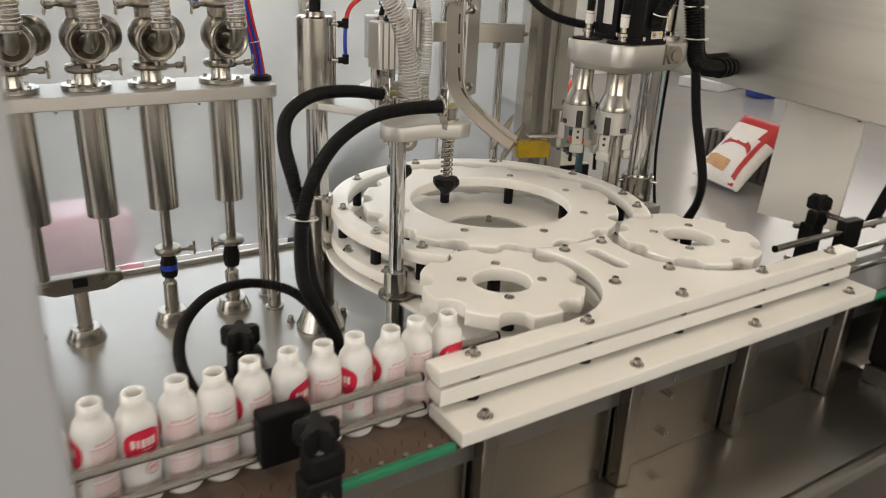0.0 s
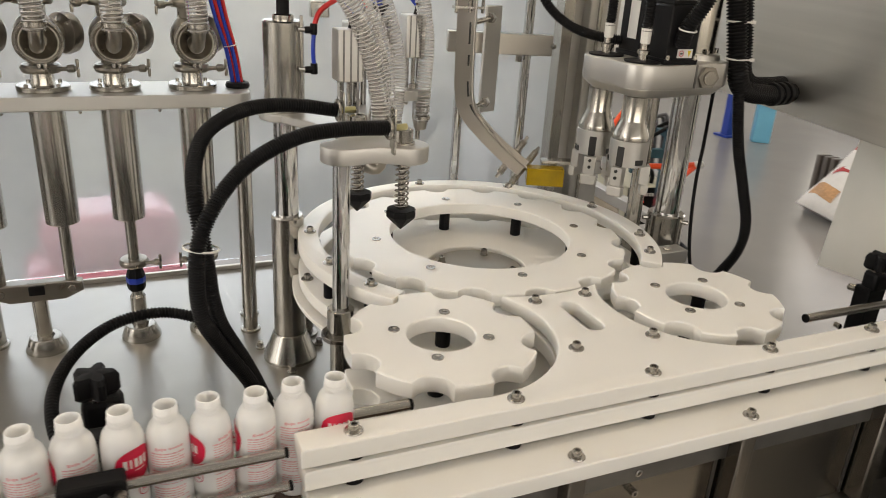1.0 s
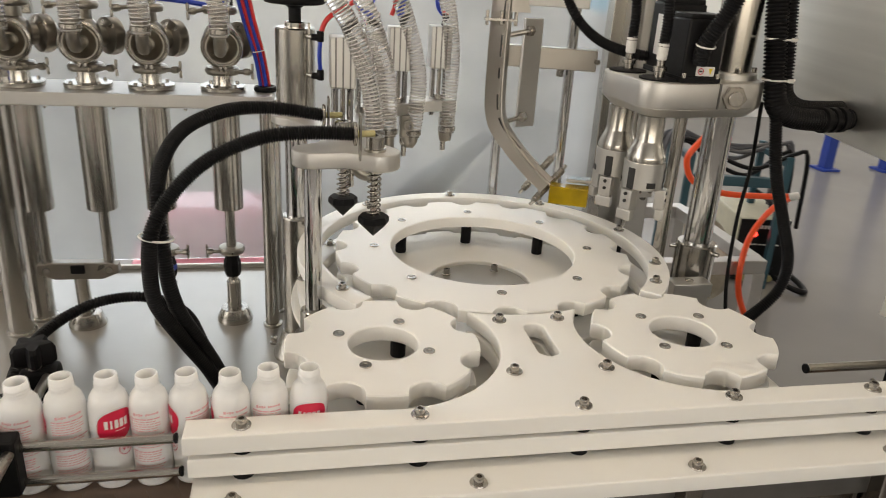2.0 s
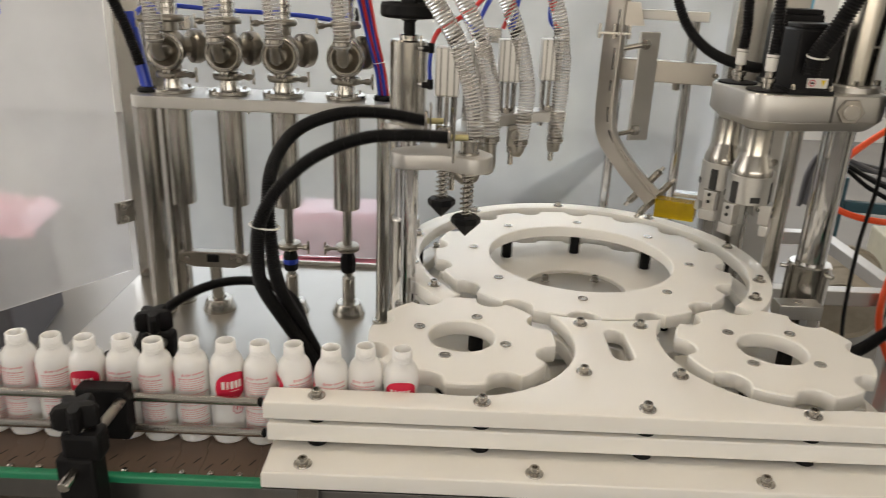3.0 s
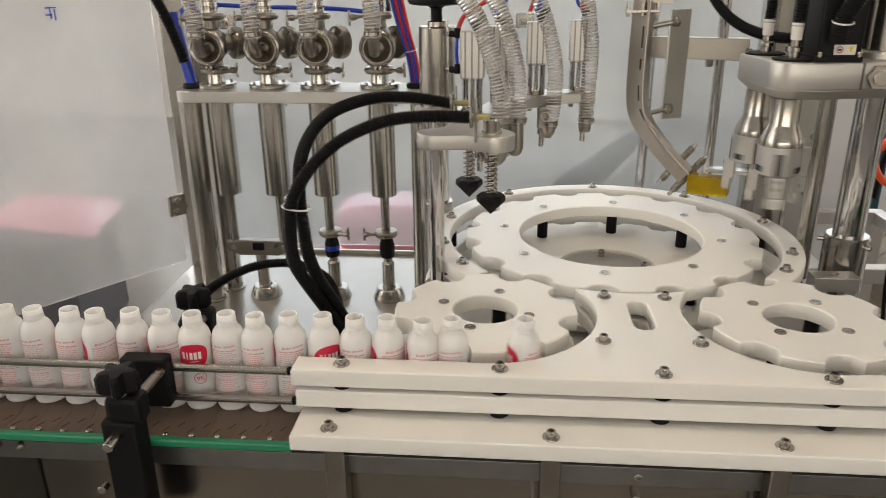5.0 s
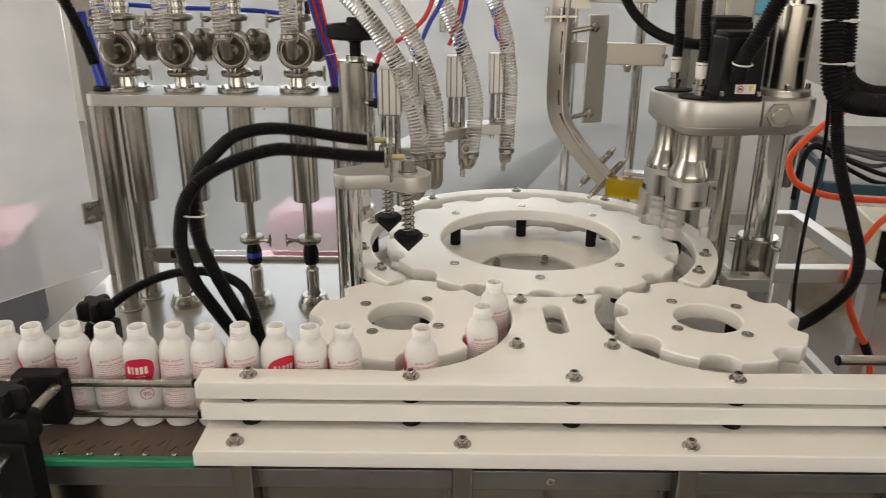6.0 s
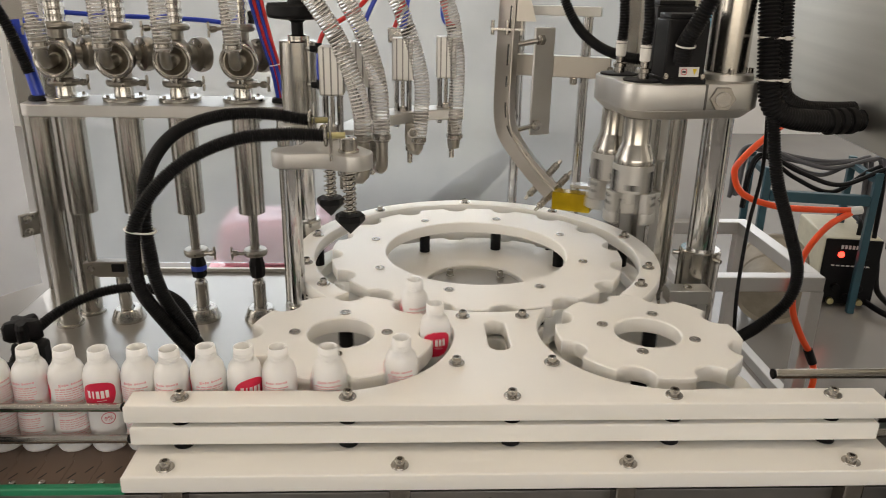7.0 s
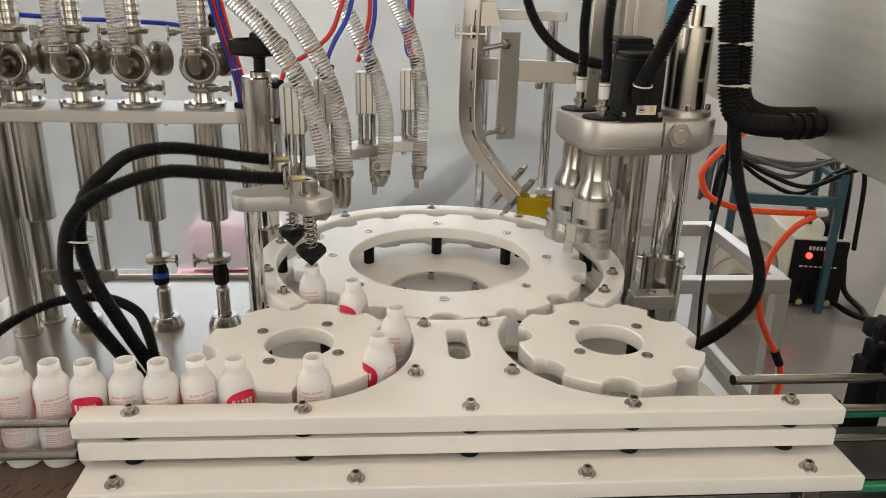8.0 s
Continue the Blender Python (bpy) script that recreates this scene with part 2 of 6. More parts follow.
def corrugated(bm, pts, r, pitch=0.0052, seg=12):
    """A ribbed conduit along a smooth curve."""
    form = (1.0, 1.0, 0.80, 0.80)
    return sweep(bm, spline(pts, pitch / 4), lambda i: r * form[i % 4], seg)


def helix(bm, base, r, height, turns, wire, seg=6):
    n = int(turns * 18)
    pts = [Vector(base) + Vector((r * math.cos(2 * math.pi * i / 18), r * math.sin(2 * math.pi * i / 18), height * i / n)) for i in range(n + 1)]
    return sweep(bm, pts, wire, seg)


def coil(bm, pts, r, pitch, wire, seg=5, n=14):
    """One wire wound round the smooth curve through pts."""
    path = spline(pts, pitch / n)
    normal, wound = None, []
    for i, p in enumerate(path):
        d = (path[min(i + 1, len(path) - 1)] - path[max(i - 1, 0)]).normalized()
        if normal is None:
            normal = d.orthogonal().normalized()
        normal = (normal - d * normal.dot(d)).normalized()
        a = 2 * math.pi * i / n
        wound.append(p + r * (math.cos(a) * normal + math.sin(a) * d.cross(normal)))
    return sweep(bm, wound, wire, seg)


def star(bm, r0, pitch, pocket, n, inner, z0, z1, c=0.002, per=28):
    """A star wheel: a disc with n round pockets in its rim and a round hole."""
    rows = []
    total = n * per
    for i in range(total):
        a = 2 * math.pi * i / total
        d = (a + math.pi / n) % (2 * math.pi / n) - math.pi / n
        r = r0
        if abs(math.sin(d)) * pitch < pocket:
            r = min(r, pitch * math.cos(d) - math.sqrt(pocket ** 2 - (pitch * math.sin(d)) ** 2))
        ca, sa = math.cos(a), math.sin(a)
        ring = [(inner + c, z1), (r - c, z1), (r, z1 - c), (r, z0 + c), (r - c, z0), (inner + c, z0), (inner, z0 + c), (inner, z1 - c)]
        rows.append([bm.verts.new((q * ca, q * sa, z)) for q, z in ring])
    rows.append(rows[0])
    grid_faces(bm, rows)
    return bm


def flange_bolt():
    """A socket screw on a washer flange, its foot at z = 0."""
    bm = B()
    lathe(bm, [(0.0, 0.0), (0.0118, 0.0), (0.0122, 0.0008), (0.0115, 0.0022), (0.0068, 0.0026), (0.0066, 0.0098), (0.0058, 0.0108), (0.0036, 0.0108), (0.0036, 0.006), (0.0, 0.006)], 18)
    return finish("bolt", bm, BOLT)


def flat_screw():
    """A countersunk socket screw, flush with the surface at z = 0."""
    bm = B()
    lathe(bm, [(0.0, 0.0004), (0.0036, 0.0004), (0.004, 0.0016), (0.0086, 0.0018), (0.0092, 0.001), (0.0092, -0.004)], 18)
    return finish("screw", bm, BOLT)


BOLT_MESH = flange_bolt()
SCREW_MESH = flat_screw()

# ---- the hall ----


def structure(name, bm, mat, label, category="wall"):
    return solid(name, bm, mat, label, category, kind="structure", angle=30)


structure("floor", box(B(), (1.5, 1.0, -0.1), (16, 14.4, 0.2), 0), CONCRETE, "worn grey concrete factory floor with stains", "floor")
structure("ceiling", box(B(), (1.5, 1.0, 4.9), (16, 14.4, 0.2), 0), CEILING, "pale sheet ceiling of the hall", "ceiling")
_b = B()
for _c, _s in (((1.5, -6.1, 0.6), (16, 0.2, 1.2)), ((1.5, -6.1, 4.1), (16, 0.2, 1.4)), ((-4.65, -6.1, 2.3), (3.7, 0.2, 2.2)), ((7.65, -6.1, 2.3), (3.7, 0.2, 2.2))):
    box(_b, _c, _s, 0)
structure("wall_south", _b, DIM_WALL, "brown-grey hall wall with an added window band")
_b = B()
for _c, _s in (((9.4, 1.0, 0.5), (0.2, 14.0, 1.0)), ((9.4, 1.0, 4.1), (0.2, 14.0, 1.4)), ((9.4, -1.65, 2.2), (0.2, 8.7, 2.4)), ((9.4, 7.65, 2.2), (0.2, 0.7, 2.4))):
    box(_b, _c, _s, 0)
structure("wall_east", _b, WALL, "white hall wall with a window band")
_b = B()
for _c, _s in (((1.5, 8.1, 0.8), (16, 0.2, 1.6)), ((1.5, 8.1, 4.5), (16, 0.2, 0.6)), ((-4.9, 8.1, 2.9), (3.2, 0.2, 2.6)), ((7.4, 8.1, 2.9), (4.2, 0.2, 2.6))):
    box(_b, _c, _s, 0)
structure("wall_north", _b, WALL, "white hall wall with a long window band")
_b = B()
for _c, _s in (((-6.1, 1.0, 0.5), (0.2, 14.0, 1.0)), ((-6.1, 1.0, 4.5), (0.2, 14.0, 0.6)), ((-6.1, -4.25, 2.6), (0.2, 3.5, 3.2)), ((-6.1, 6.25, 2.6), (0.2, 3.5, 3.2))):
    box(_b, _c, _s, 0)
structure("wall_west", _b, WALL, "white hall wall with a window band")
# the south and east bands are added openings for the lamps there
for _n, _c, _s, _k in (("window_1", (1.0, 8.1, 2.9), (8.6, 0.02, 2.6), 0), ("window_2", (-6.1, 1.0, 2.6), (0.02, 7.0, 3.2), 1), ("window_3", (1.5, -6.1, 2.3), (8.6, 0.02, 2.2), 0), ("window_4", (9.4, 5.0, 2.2), (0.02, 4.6, 2.4), 1)):
    _w = tagged(new(_n), "long window band with pale metal bars, out of view", "window", kind="structure")
    _p = part("pane", box(B(), _c, _s, 0), GLASS, _w)
    _p.visible_shadow = False
    _span = _s[_k]
    for _i in range(7):
        _q = list(_c)
        _q[_k] += _span * (_i / 6 - 0.5) * 0.99
        part("window_frame", box(B(), _q, (0.06, 0.06, _s[2]), 0.004), ALU, _w)
# tube lights added as overhead light; none stands in view
for _y in (-2.0, 0.9, 3.8):
    for _x in (-1.6, 1.4, 4.4):
        _t = thing("ceiling_light", pose(_x, _y, 4.62), "added white tube ceiling light, out of view", "ceiling light", "ceiling lights")
        part("housing", box(B(), (0, 0, 0.13), (1.55, 0.26, 0.10), 0.01), WHITE, _t)
        part("bracket", box(B(), (0, 0, 0.055), (0.4, 0.05, 0.06), 0.005), WHITE, _t)
        for _o in (-0.06, 0.06):
            part("tube", rod(B(), (-0.72, _o, 0.005), (0.72, _o, 0.005), 0.013, 10), TUBE_GLOW, _t)

# ---- machine frame, table, conveyor ----
TABLE_Z = 0.727
_t = thing("machine_table", pose(0, 0, 0), "stainless steel machine table with a lipped front edge", "machine table")
part("tabletop", box(B(), (0.78, 1.30, TABLE_Z - 0.03), (1.80, 1.47, 0.06), 0.004), TABLE_STEEL, _t)
part("front_lip", box(B(), (0.86, 0.552, TABLE_Z - 0.012), (1.66, 0.022, 0.028), 0.006), TABLE_STEEL, _t, "rolled front lip")
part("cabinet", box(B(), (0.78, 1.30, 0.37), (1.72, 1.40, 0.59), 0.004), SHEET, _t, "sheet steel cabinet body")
for _x in (-0.05, 1.6):
    for _y in (0.66, 1.94):
        part("foot", lathe(B(), [(0.04, 0), (0.04, 0.015), (0.012, 0.02), (0.012, 0.09)], 16, (_x, _y, 0)), STEEL, _t)
part("back_angle", box(B(), (0.78, 2.02, TABLE_Z + 0.006), (1.76, 0.012, 0.012), 0.002), ALU, _t, "pale edge strip")

# corner post and rear panel of the guard
_t = thing("guard_post", pose(-0.075, 1.915, TABLE_Z), "brushed steel corner post of the guard", "post")
part("tube", box(B(), (0, 0, 0.75), (0.075, 0.075, 1.5), 0.006), STEEL, _t)
part("rear_angle", box(B(), (0.055, 0.03, 0.75), (0.04, 0.01, 1.5), 0.001), STEEL, _t)
for _z in (0.10, 0.34):
    part("screw", SCREW_MESH, BOLT, _t, m=pose(0.038, -0.02, _z, 0, 90))
_t = thing("guard_post", pose(1.655, 2.0, TABLE_Z), "brushed steel corner post of the guard", "post")
part("tube", box(B(), (0, 0, 0.75), (0.04, 0.04, 1.5), 0.004), STEEL, _t)
_t = thing("front_post", pose(0.005, 0.515, 0), "pale grey painted front post of the guard", "post")
part("tube", box(B(), (0, 0, 1.15), (0.085, 0.05, 2.3), 0.006), POST_PAINT, _t)
part("foot_plate", box(B(), (0, 0, 0.006), (0.14, 0.10, 0.012), 0.003), STEEL, _t)
_t = thing("rear_guard_panel", pose(0, 2.035, 0), "hazy film-covered acrylic panel behind the machine", "guard panel")
_p = part("sheet", box(B(), (0.80, 0, 1.48), (1.68, 0.006, 1.46), 0), FILM, _t)
_p.visible_shadow = False
for _x, _z in ((0.86, 1.42), (0.86, 0.86), (0.02, 1.42)):
    part("clip", box(B(), (_x, -0.016, _z), (0.05, 0.02, 0.04), 0.004), STEEL, _t)
    part("clip_screw", BOLT_MESH, BOLT, _t, m=pose(_x, -0.026, _z, 90))

# the opened guard door, hinged on the corner post
_dx, _dy = -0.57, -0.82
_door = thing("guard_door", pose(-0.125, 1.88, 0, 0, 0, math.degrees(math.atan2(_dy, _dx))), "opened hazy film-covered acrylic guard door", "guard door")
_p = part("sheet", box(B(), (0.48, 0, 1.50), (0.95, 0.008, 1.50), 0.001), DOOR_FILM, _door)
_p.visible_shadow = False
for _z in (0.925, 1.9):
    part("hinge", box(B(), (0.015, 0.010, _z), (0.05, 0.012, 0.062), 0.003), CAST, _door)
    for _o in (-0.017, 0.017):
        part("hinge_bolt", BOLT_MESH, BOLT, _door, m=pose(0.022, 0.016, _z + _o, -90))
for _i, (_x, _z, _l) in enumerate(((0.268, 1.466, 0.028), (0.266, 1.478, 0.026), (0.258, 1.462, 0.026), (0.272, 1.462, 0.016))):
    part("marker_stroke", box(B(), (_x, 0.0050, _z), (_l if _i % 2 else 0.003, 0.001, 0.003 if _i % 2 else _l), 0), BLUE, _door)

# conveyor
BELT_Z = 0.938
_cv = thing("conveyor", pose(0, 0, 0), "stainless bottle conveyor with a brown link chain and green wear strip", "conveyor")
# panels, uprights and cover plate get their dim reflection from the steel colour
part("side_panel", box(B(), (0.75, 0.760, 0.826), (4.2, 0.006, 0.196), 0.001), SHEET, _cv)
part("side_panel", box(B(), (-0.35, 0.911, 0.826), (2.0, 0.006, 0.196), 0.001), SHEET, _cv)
part("bed", box(B(), (0.75, 0.826, 0.90), (4.2, 0.16, 0.03), 0.001), DARK_STEEL, _cv)
part("wear_strip", box(B(), (-0.41, 0.729, 0.9375), (1.88, 0.012, 0.012), 0.003), GREEN, _cv, "green plastic wear strip")
part("wear_strip", box(B(), (2.207, 0.729, 0.9375), (1.286, 0.012, 0.012), 0.003), GREEN, _cv, "green plastic wear strip")
part("wear_strip", box(B(), (0.75, 0.918, 0.9305), (4.2, 0.010, 0.010), 0.003), GREEN, _cv, "green plastic wear strip")
_link = slab(B(), [(0.0, 0.737), (0.0378, 0.737), (0.0378, 0.790), (0.0323, 0.800), (0.0323, 0.862), (0.0378, 0.872), (0.0378, 0.910), (0.0, 0.910), (0.0, 0.872), (-0.0055, 0.862), (-0.0055, 0.800), (0.0, 0.790)], BELT_Z - 0.006, BELT_Z, bev=0.0003, seg=1)
_link_me = finish("link", _link, CHAIN)
_pin_me = finish("pin", lathe(B(), [(0.0042, -0.004), (0.0042, 0.0042), (0.003, 0.0058), (0.0, 0.0062)], 10, (0.018, 0.7395, BELT_Z)), BOLT)
for _i in range(62):
    _x = -0.78 + _i * 0.0381
    part("link", _link_me, CHAIN, _cv, m=pose(_x, 0, 0))
_marks = B()
for _i in range(62):
    for _k in range(2):
        box(_marks, (-0.78 + _i * 0.0381 + 0.01 + 0.018 * _k, 0.757 + 0.013 * _k, BELT_Z + 0.0002), (0.0017, 0.014, 0.0006), 0, Matrix.Rotation(-0.45, 4, "Z"))
part("chain_slots", _marks, SOCKET, _cv, "dark slots of the chain links")
for _i in range(62):
    part("pin", _pin_me, BOLT, _cv, m=pose(-0.78 + _i * 0.0381, 0, 0))
for _x in (0.590, 0.886, 1.187, 1.499):
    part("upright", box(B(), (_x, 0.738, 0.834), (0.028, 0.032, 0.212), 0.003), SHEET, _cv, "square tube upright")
    part("seam", box(B(), (_x - 0.022, 0.756, 0.826), (0.004, 0.004, 0.19), 0), DARK_STEEL, _cv)
for _x, _z in ((1.008, 0.899), (1.008, 0.862), (1.008, 0.781)):
    part("screw", lathe(B(), [(0.0055, 0), (0.006, 0.001), (0.006, 0.012), (0.003, 0.0125), (0.003, 0.008), (0.0, 0.008)], 14, m=pose(_x, 0.757, _z, 90)), BOLT, _cv)
part("cover_plate", slab(B(), [(-0.30, 0.70), (0.145, 0.70), (0.145, 0.91), *arc(0.133, 0.912, 0.012, 0, 90, 6), (-0.30, 0.924)], 0, 0.004, bev=0.001), COVER, _cv, "dark rounded cover plate", m=pose(-0.016, 0.756, 0, 90))
for _x in (0.080, 0.116):
    part("cover_bolt", lathe(B(), [(0.010, 0), (0.010, 0.002), (0.0065, 0.0025), (0.006, 0.012), (0.003, 0.016), (0.0, 0.016)], 14, m=pose(_x, 0.752, 0.909, 90)), BOLT, _cv)

_dm = thing("drive_motor", pose(1.70, 0.665, TABLE_Z), "black gear motor driving the conveyor at the outfeed", "motor")
part("gearbox", box(B(), (0.0, 0.02, 0.12), (0.13, 0.09, 0.16), 0.012), BLACK, _dm)
part("motor_body", rod(B(), (0.0, -0.02, 0.10), (0.0, -0.12, 0.10), 0.055, 24), BLACK, _dm)
part("mount", box(B(), (0.0, 0.02, 0.02), (0.15, 0.08, 0.04), 0.003), DARK_STEEL, _dm)

# guide rails on their clamps


def rail(name, p, q, r=0.0062):
    _r = thing(name, pose(*p), "round stainless guide rail beside the bottles", "guide rail", "guide rails")
    d = Vector(q) - Vector(p)
    part("bar", rod(B(), (0, 0, 0), d, r, 16), TURNED, _r)
    part("end_cap", rod(B(), d, d + d.normalized() * 0.004, r * 1.06, 16), BLACK, _r)
    return _r


rail("guide_rail", (-0.9, 0.797, 1.018), (0.511, 0.797, 1.018))
rail("guide_rail", (-0.9, 0.795, 0.970), (0.515, 0.795, 0.970))
rail("guide_rail", (-0.9, 0.868, 1.003), (0.696, 0.868, 1.003), 0.008)
rail("guide_rail", (2.6, 0.886, 1.015), (1.450, 0.886, 1.015), 0.0075)
rail("guide_rail", (2.6, 0.797, 1.018), (1.556, 0.797, 1.018))
rail("guide_rail", (2.6, 0.795, 0.970), (1.556, 0.795, 0.970))


def knob(bm, at, m=None):
    """A five-lobed star knob, its axis along z."""
    m = m if m is not None else Matrix.Translation(at)
    rings = []
    for z, k in ((0, 0.8), (0.005, 1.0), (0.026, 1.0), (0.032, 0.86), (0.033, 0.3)):
        rings.append([bm.verts.new(m @ Vector((k * (0.0225 + 0.0068 * math.cos(5 * a)) * math.cos(a), k * (0.0225 + 0.0068 * math.cos(5 * a)) * math.sin(a), z))) for a in (2 * math.pi * i / 40 for i in range(40))])
    grid_faces(bm, rings)
    bm.faces.new(rings[0])
    bm.faces.new(rings[-1])
    return bm


def rail_clamp(x, y, side, label):
    """A black bracket with a star knob that holds the rails; side is -1 in front of the chain, 1 behind."""
    c = thing("rail_clamp", pose(x, y, 0), label, "rail clamp", "rail clamps")
    part("rail_block", box(B(), (0.001, -side * 0.090, 1.000), (0.069, 0.028, 0.077), 0.004), BLACK, c)
    part("stem", rod(B(), (0.028, -side * 0.085, 1.022), (0.028, -side * 0.012, 1.022), 0.0068, 16), CAST, c, "steel stem")
    part("holder", box(B(), (0.016, 0.0, 1.012), (0.050, 0.034, 0.042), 0.008), BLACK, c)
    part("upright", box(B(), (0.009, side * 0.004, 0.888), (0.048, 0.036, 0.222), 0.004), BLACK, c)
    part("knob_collar", rod(B(), (0.010, 0, 1.028), (0.010, 0, 1.036), 0.014, 16), TURNED, c)
    part("knob", knob(B(), (0.010, 0, 1.036)), BLACK, c, "black star knob")
    part("stud", rod(B(), (0.008, side * 0.016, 0.982), (0.006, side * 0.048, 0.978), 0.0075, 16), TURNED, c, "steel stud")
    part("fixing_bolt", rod(B(), (-0.022, side * 0.022, 0.90), (-0.022, side * 0.036, 0.90), 0.006, 12), BOLT, c)
    return c


rail_clamp(0.302, 0.700, -1, "black plastic rail clamp with star knob before the bottles")
rail_clamp(0.297, 0.965, 1, "black plastic rail clamp with star knob behind bottles")
rail_clamp(1.728, 0.978, 1, "black plastic rail clamp with star knob at the outfeed")
rail_clamp(1.80, 0.700, -1, "black plastic rail clamp with star knob before the outfeed")

# ---- star wheels and guides ----
LW, RW, DC = (0.789, 0.9825), (1.282, 0.9825), (1.0345, 1.365)
TOP = 1.038
GA = 0.178


def bolts(parent, places, z, mesh=None, name="bolt"):
    for x, y in places:
        part(name, mesh or BOLT_MESH, BOLT, parent, m=pose(x, y, z, 0, 0, (x * 977 + y * 571) % 60))


def spacers(parent, places, z0, z1, r=0.014):
    for x, y in places:
        part("spacer", rod(B(), (x, y, z0), (x, y, z1), r, 16), BLACK, parent, "black plastic spacer")


def infeed_outline(x0, x1, yf):
    """Front strip with two round bays for the wheels and a horned tongue up to the turntable."""
    right = arc(*RW, GA, -80.4, -211.8, 40)
    front_of_disc = arc(*DC, 0.304, -71.8, -108.2, 14)
    left = arc(*LW, GA, 31.8, -99.6, 40)
    return [(x0, yf), (x1, yf), (x1, 0.807), *right, *front_of_disc[1:-1], *left, (x0, 0.807)]


def slot(cx, cy, r, half):
    return arc(cx, cy + half, r, 0, 180, 10) + arc(cx, cy - half, r, 180, 360, 10)


FRONT_BOLTS = [(0.5925 + 0.2225 * i, 0.787) for i in range(5)]
TONGUE_BOLTS = [(0.986, 1.041), (1.086, 1.042), (0.967, 0.8805), (1.108, 0.8805)]
SLOT = slot(1.037, 0.975, 0.0165, 0.036)
_g = thing("guide_plate", pose(0, 0, 0), "thick white polyethylene upper guide plate with two round bays", "guide plate", "guide plates")
part("plate", slab(B(), infeed_outline(0.524, 1.552, 0.767), TOP - 0.027, TOP, [SLOT], 0.0035, 3), HDPE, _g, angle=30)
bolts(_g, FRONT_BOLTS + TONGUE_BOLTS, TOP)
_g = thing("guide_plate", pose(0, 0, 0), "thick white polyethylene middle guide plate on black spacers", "guide plate", "guide plates")
part("plate", slab(B(), infeed_outline(0.528, 1.546, 0.769), 0.976, 1.004, [SLOT], 0.0035, 3), HDPE, _g, angle=30)
spacers(_g, FRONT_BOLTS + TONGUE_BOLTS, 1.0035, TOP - 0.0265)
_g = thing("base_guide_plate", pose(0, 0, 0), "thick white polyethylene base strip along the conveyor", "guide plate", "guide plates")
part("plate", slab(B(), [(0.531, 0.714), (1.562, 0.714), (1.562, 0.803), (0.531, 0.803)], 0.941, 0.967, bev=0.004, seg=3), HDPE, _g, angle=30)
bolts(_g, [(0.582 + 0.3035 * i, 0.7335) for i in range(4)], 0.967)
spacers(_g, FRONT_BOLTS, 0.9665, 0.9765)
_g = thing("bed_plate", pose(0, 0, 0), "thin white polyethylene bed plate under the star wheels", "bed plate")
_loop = [(0.645, 0.923), (1.51, 0.923), *arc(*RW, 0.19, -15, 30, 8), *arc(*DC, 0.385, -28, 205, 60), *arc(*LW, 0.145, 128, 198, 10)]
part("plate", slab(B(), _loop, 0.925, 0.934, bev=0.0015), HDPE, _g)
for _x, _y in ((0.70, 1.10), (0.72, 1.60), (1.35, 1.10), (1.33, 1.62), (1.035, 1.70)):
    part("leg", rod(B(), (_x, _y, TABLE_Z), (_x, _y, 0.925), 0.016, 20), TURNED, _g, "round steel leg")
    part("leg_foot", lathe(B(), [(0.028, 0), (0.028, 0.006), (0.017, 0.008)], 20, (_x, _y, TABLE_Z)), TURNED, _g)

# outer ring guide
RING_BOLTS = [(DC[0] + 0.348 * math.cos(radians(a)), DC[1] + 0.348 * math.sin(radians(a))) for a in (-148, -167.5, 165, 127, 90, 53, 15, -16.5, -32.5)]
_ring = thing("ring_guide", pose(0, 0, 0), "white polyethylene ring guide in two layers round the turntable", "ring guide")
for _z0, _z1, _n in ((TOP - 0.027, TOP, "upper_ring"), (0.944, 0.970, "lower_ring")):
    part(_n, slab(B(), arc(*DC, 0.372, -42, 222, 90) + arc(*DC, 0.331, 222, -42, 90), _z0, _z1, bev=0.003, seg=2), HDPE, _ring, angle=30)
bolts(_ring, RING_BOLTS, TOP)
bolts(_ring, [(DC[0] + 0.361 * math.cos(radians(a)), DC[1] + 0.361 * math.sin(radians(a))) for a in (-160, 178, 146)], 0.970)
spacers(_ring, RING_BOLTS, 0.9695, TOP - 0.0265, 0.011)
spacers(_ring, RING_BOLTS, 0.9345, 0.9445, 0.011)


def star_wheel(x, y):
    w = thing("star_wheel", pose(x, y, 0), "white polyethylene star wheel with eight pockets, two layers", "star wheel", "star wheels")
    part("upper_star", star(B(), 0.148, 0.1517, 0.0285, 8, 0.053, TOP - 0.027, TOP), HDPE, w, angle=30)
    part("lower_star", star(B(), 0.146, 0.1517, 0.0285, 8, 0.030, 0.952, 0.978), HDPE, w, angle=30)
    part("hub", lathe(B(), [(0.05, 0.935), (0.05, 0.950), (0.03, 0.952), (0.03, 0.957), (0, 0.957)], 24), DARK_STEEL, w)
    for k in range(4):
        a = radians(90 * k)
        part("standoff", rod(B(), (0.073 * math.cos(a), 0.073 * math.sin(a), 0.9775), (0.073 * math.cos(a), 0.073 * math.sin(a), TOP - 0.0265), 0.0125, 16), BLACK, w, "black standoff")
        part("screw", SCREW_MESH, BOLT, w, m=pose(0.073 * math.cos(a), 0.073 * math.sin(a), TOP))
    return w


LEFT_STAR = star_wheel(*LW)
RIGHT_STAR = star_wheel(*RW)
TURNTABLE = thing("turntable", pose(*DC, 0), "white polyethylene turntable disc with sixteen pockets", "turntable")
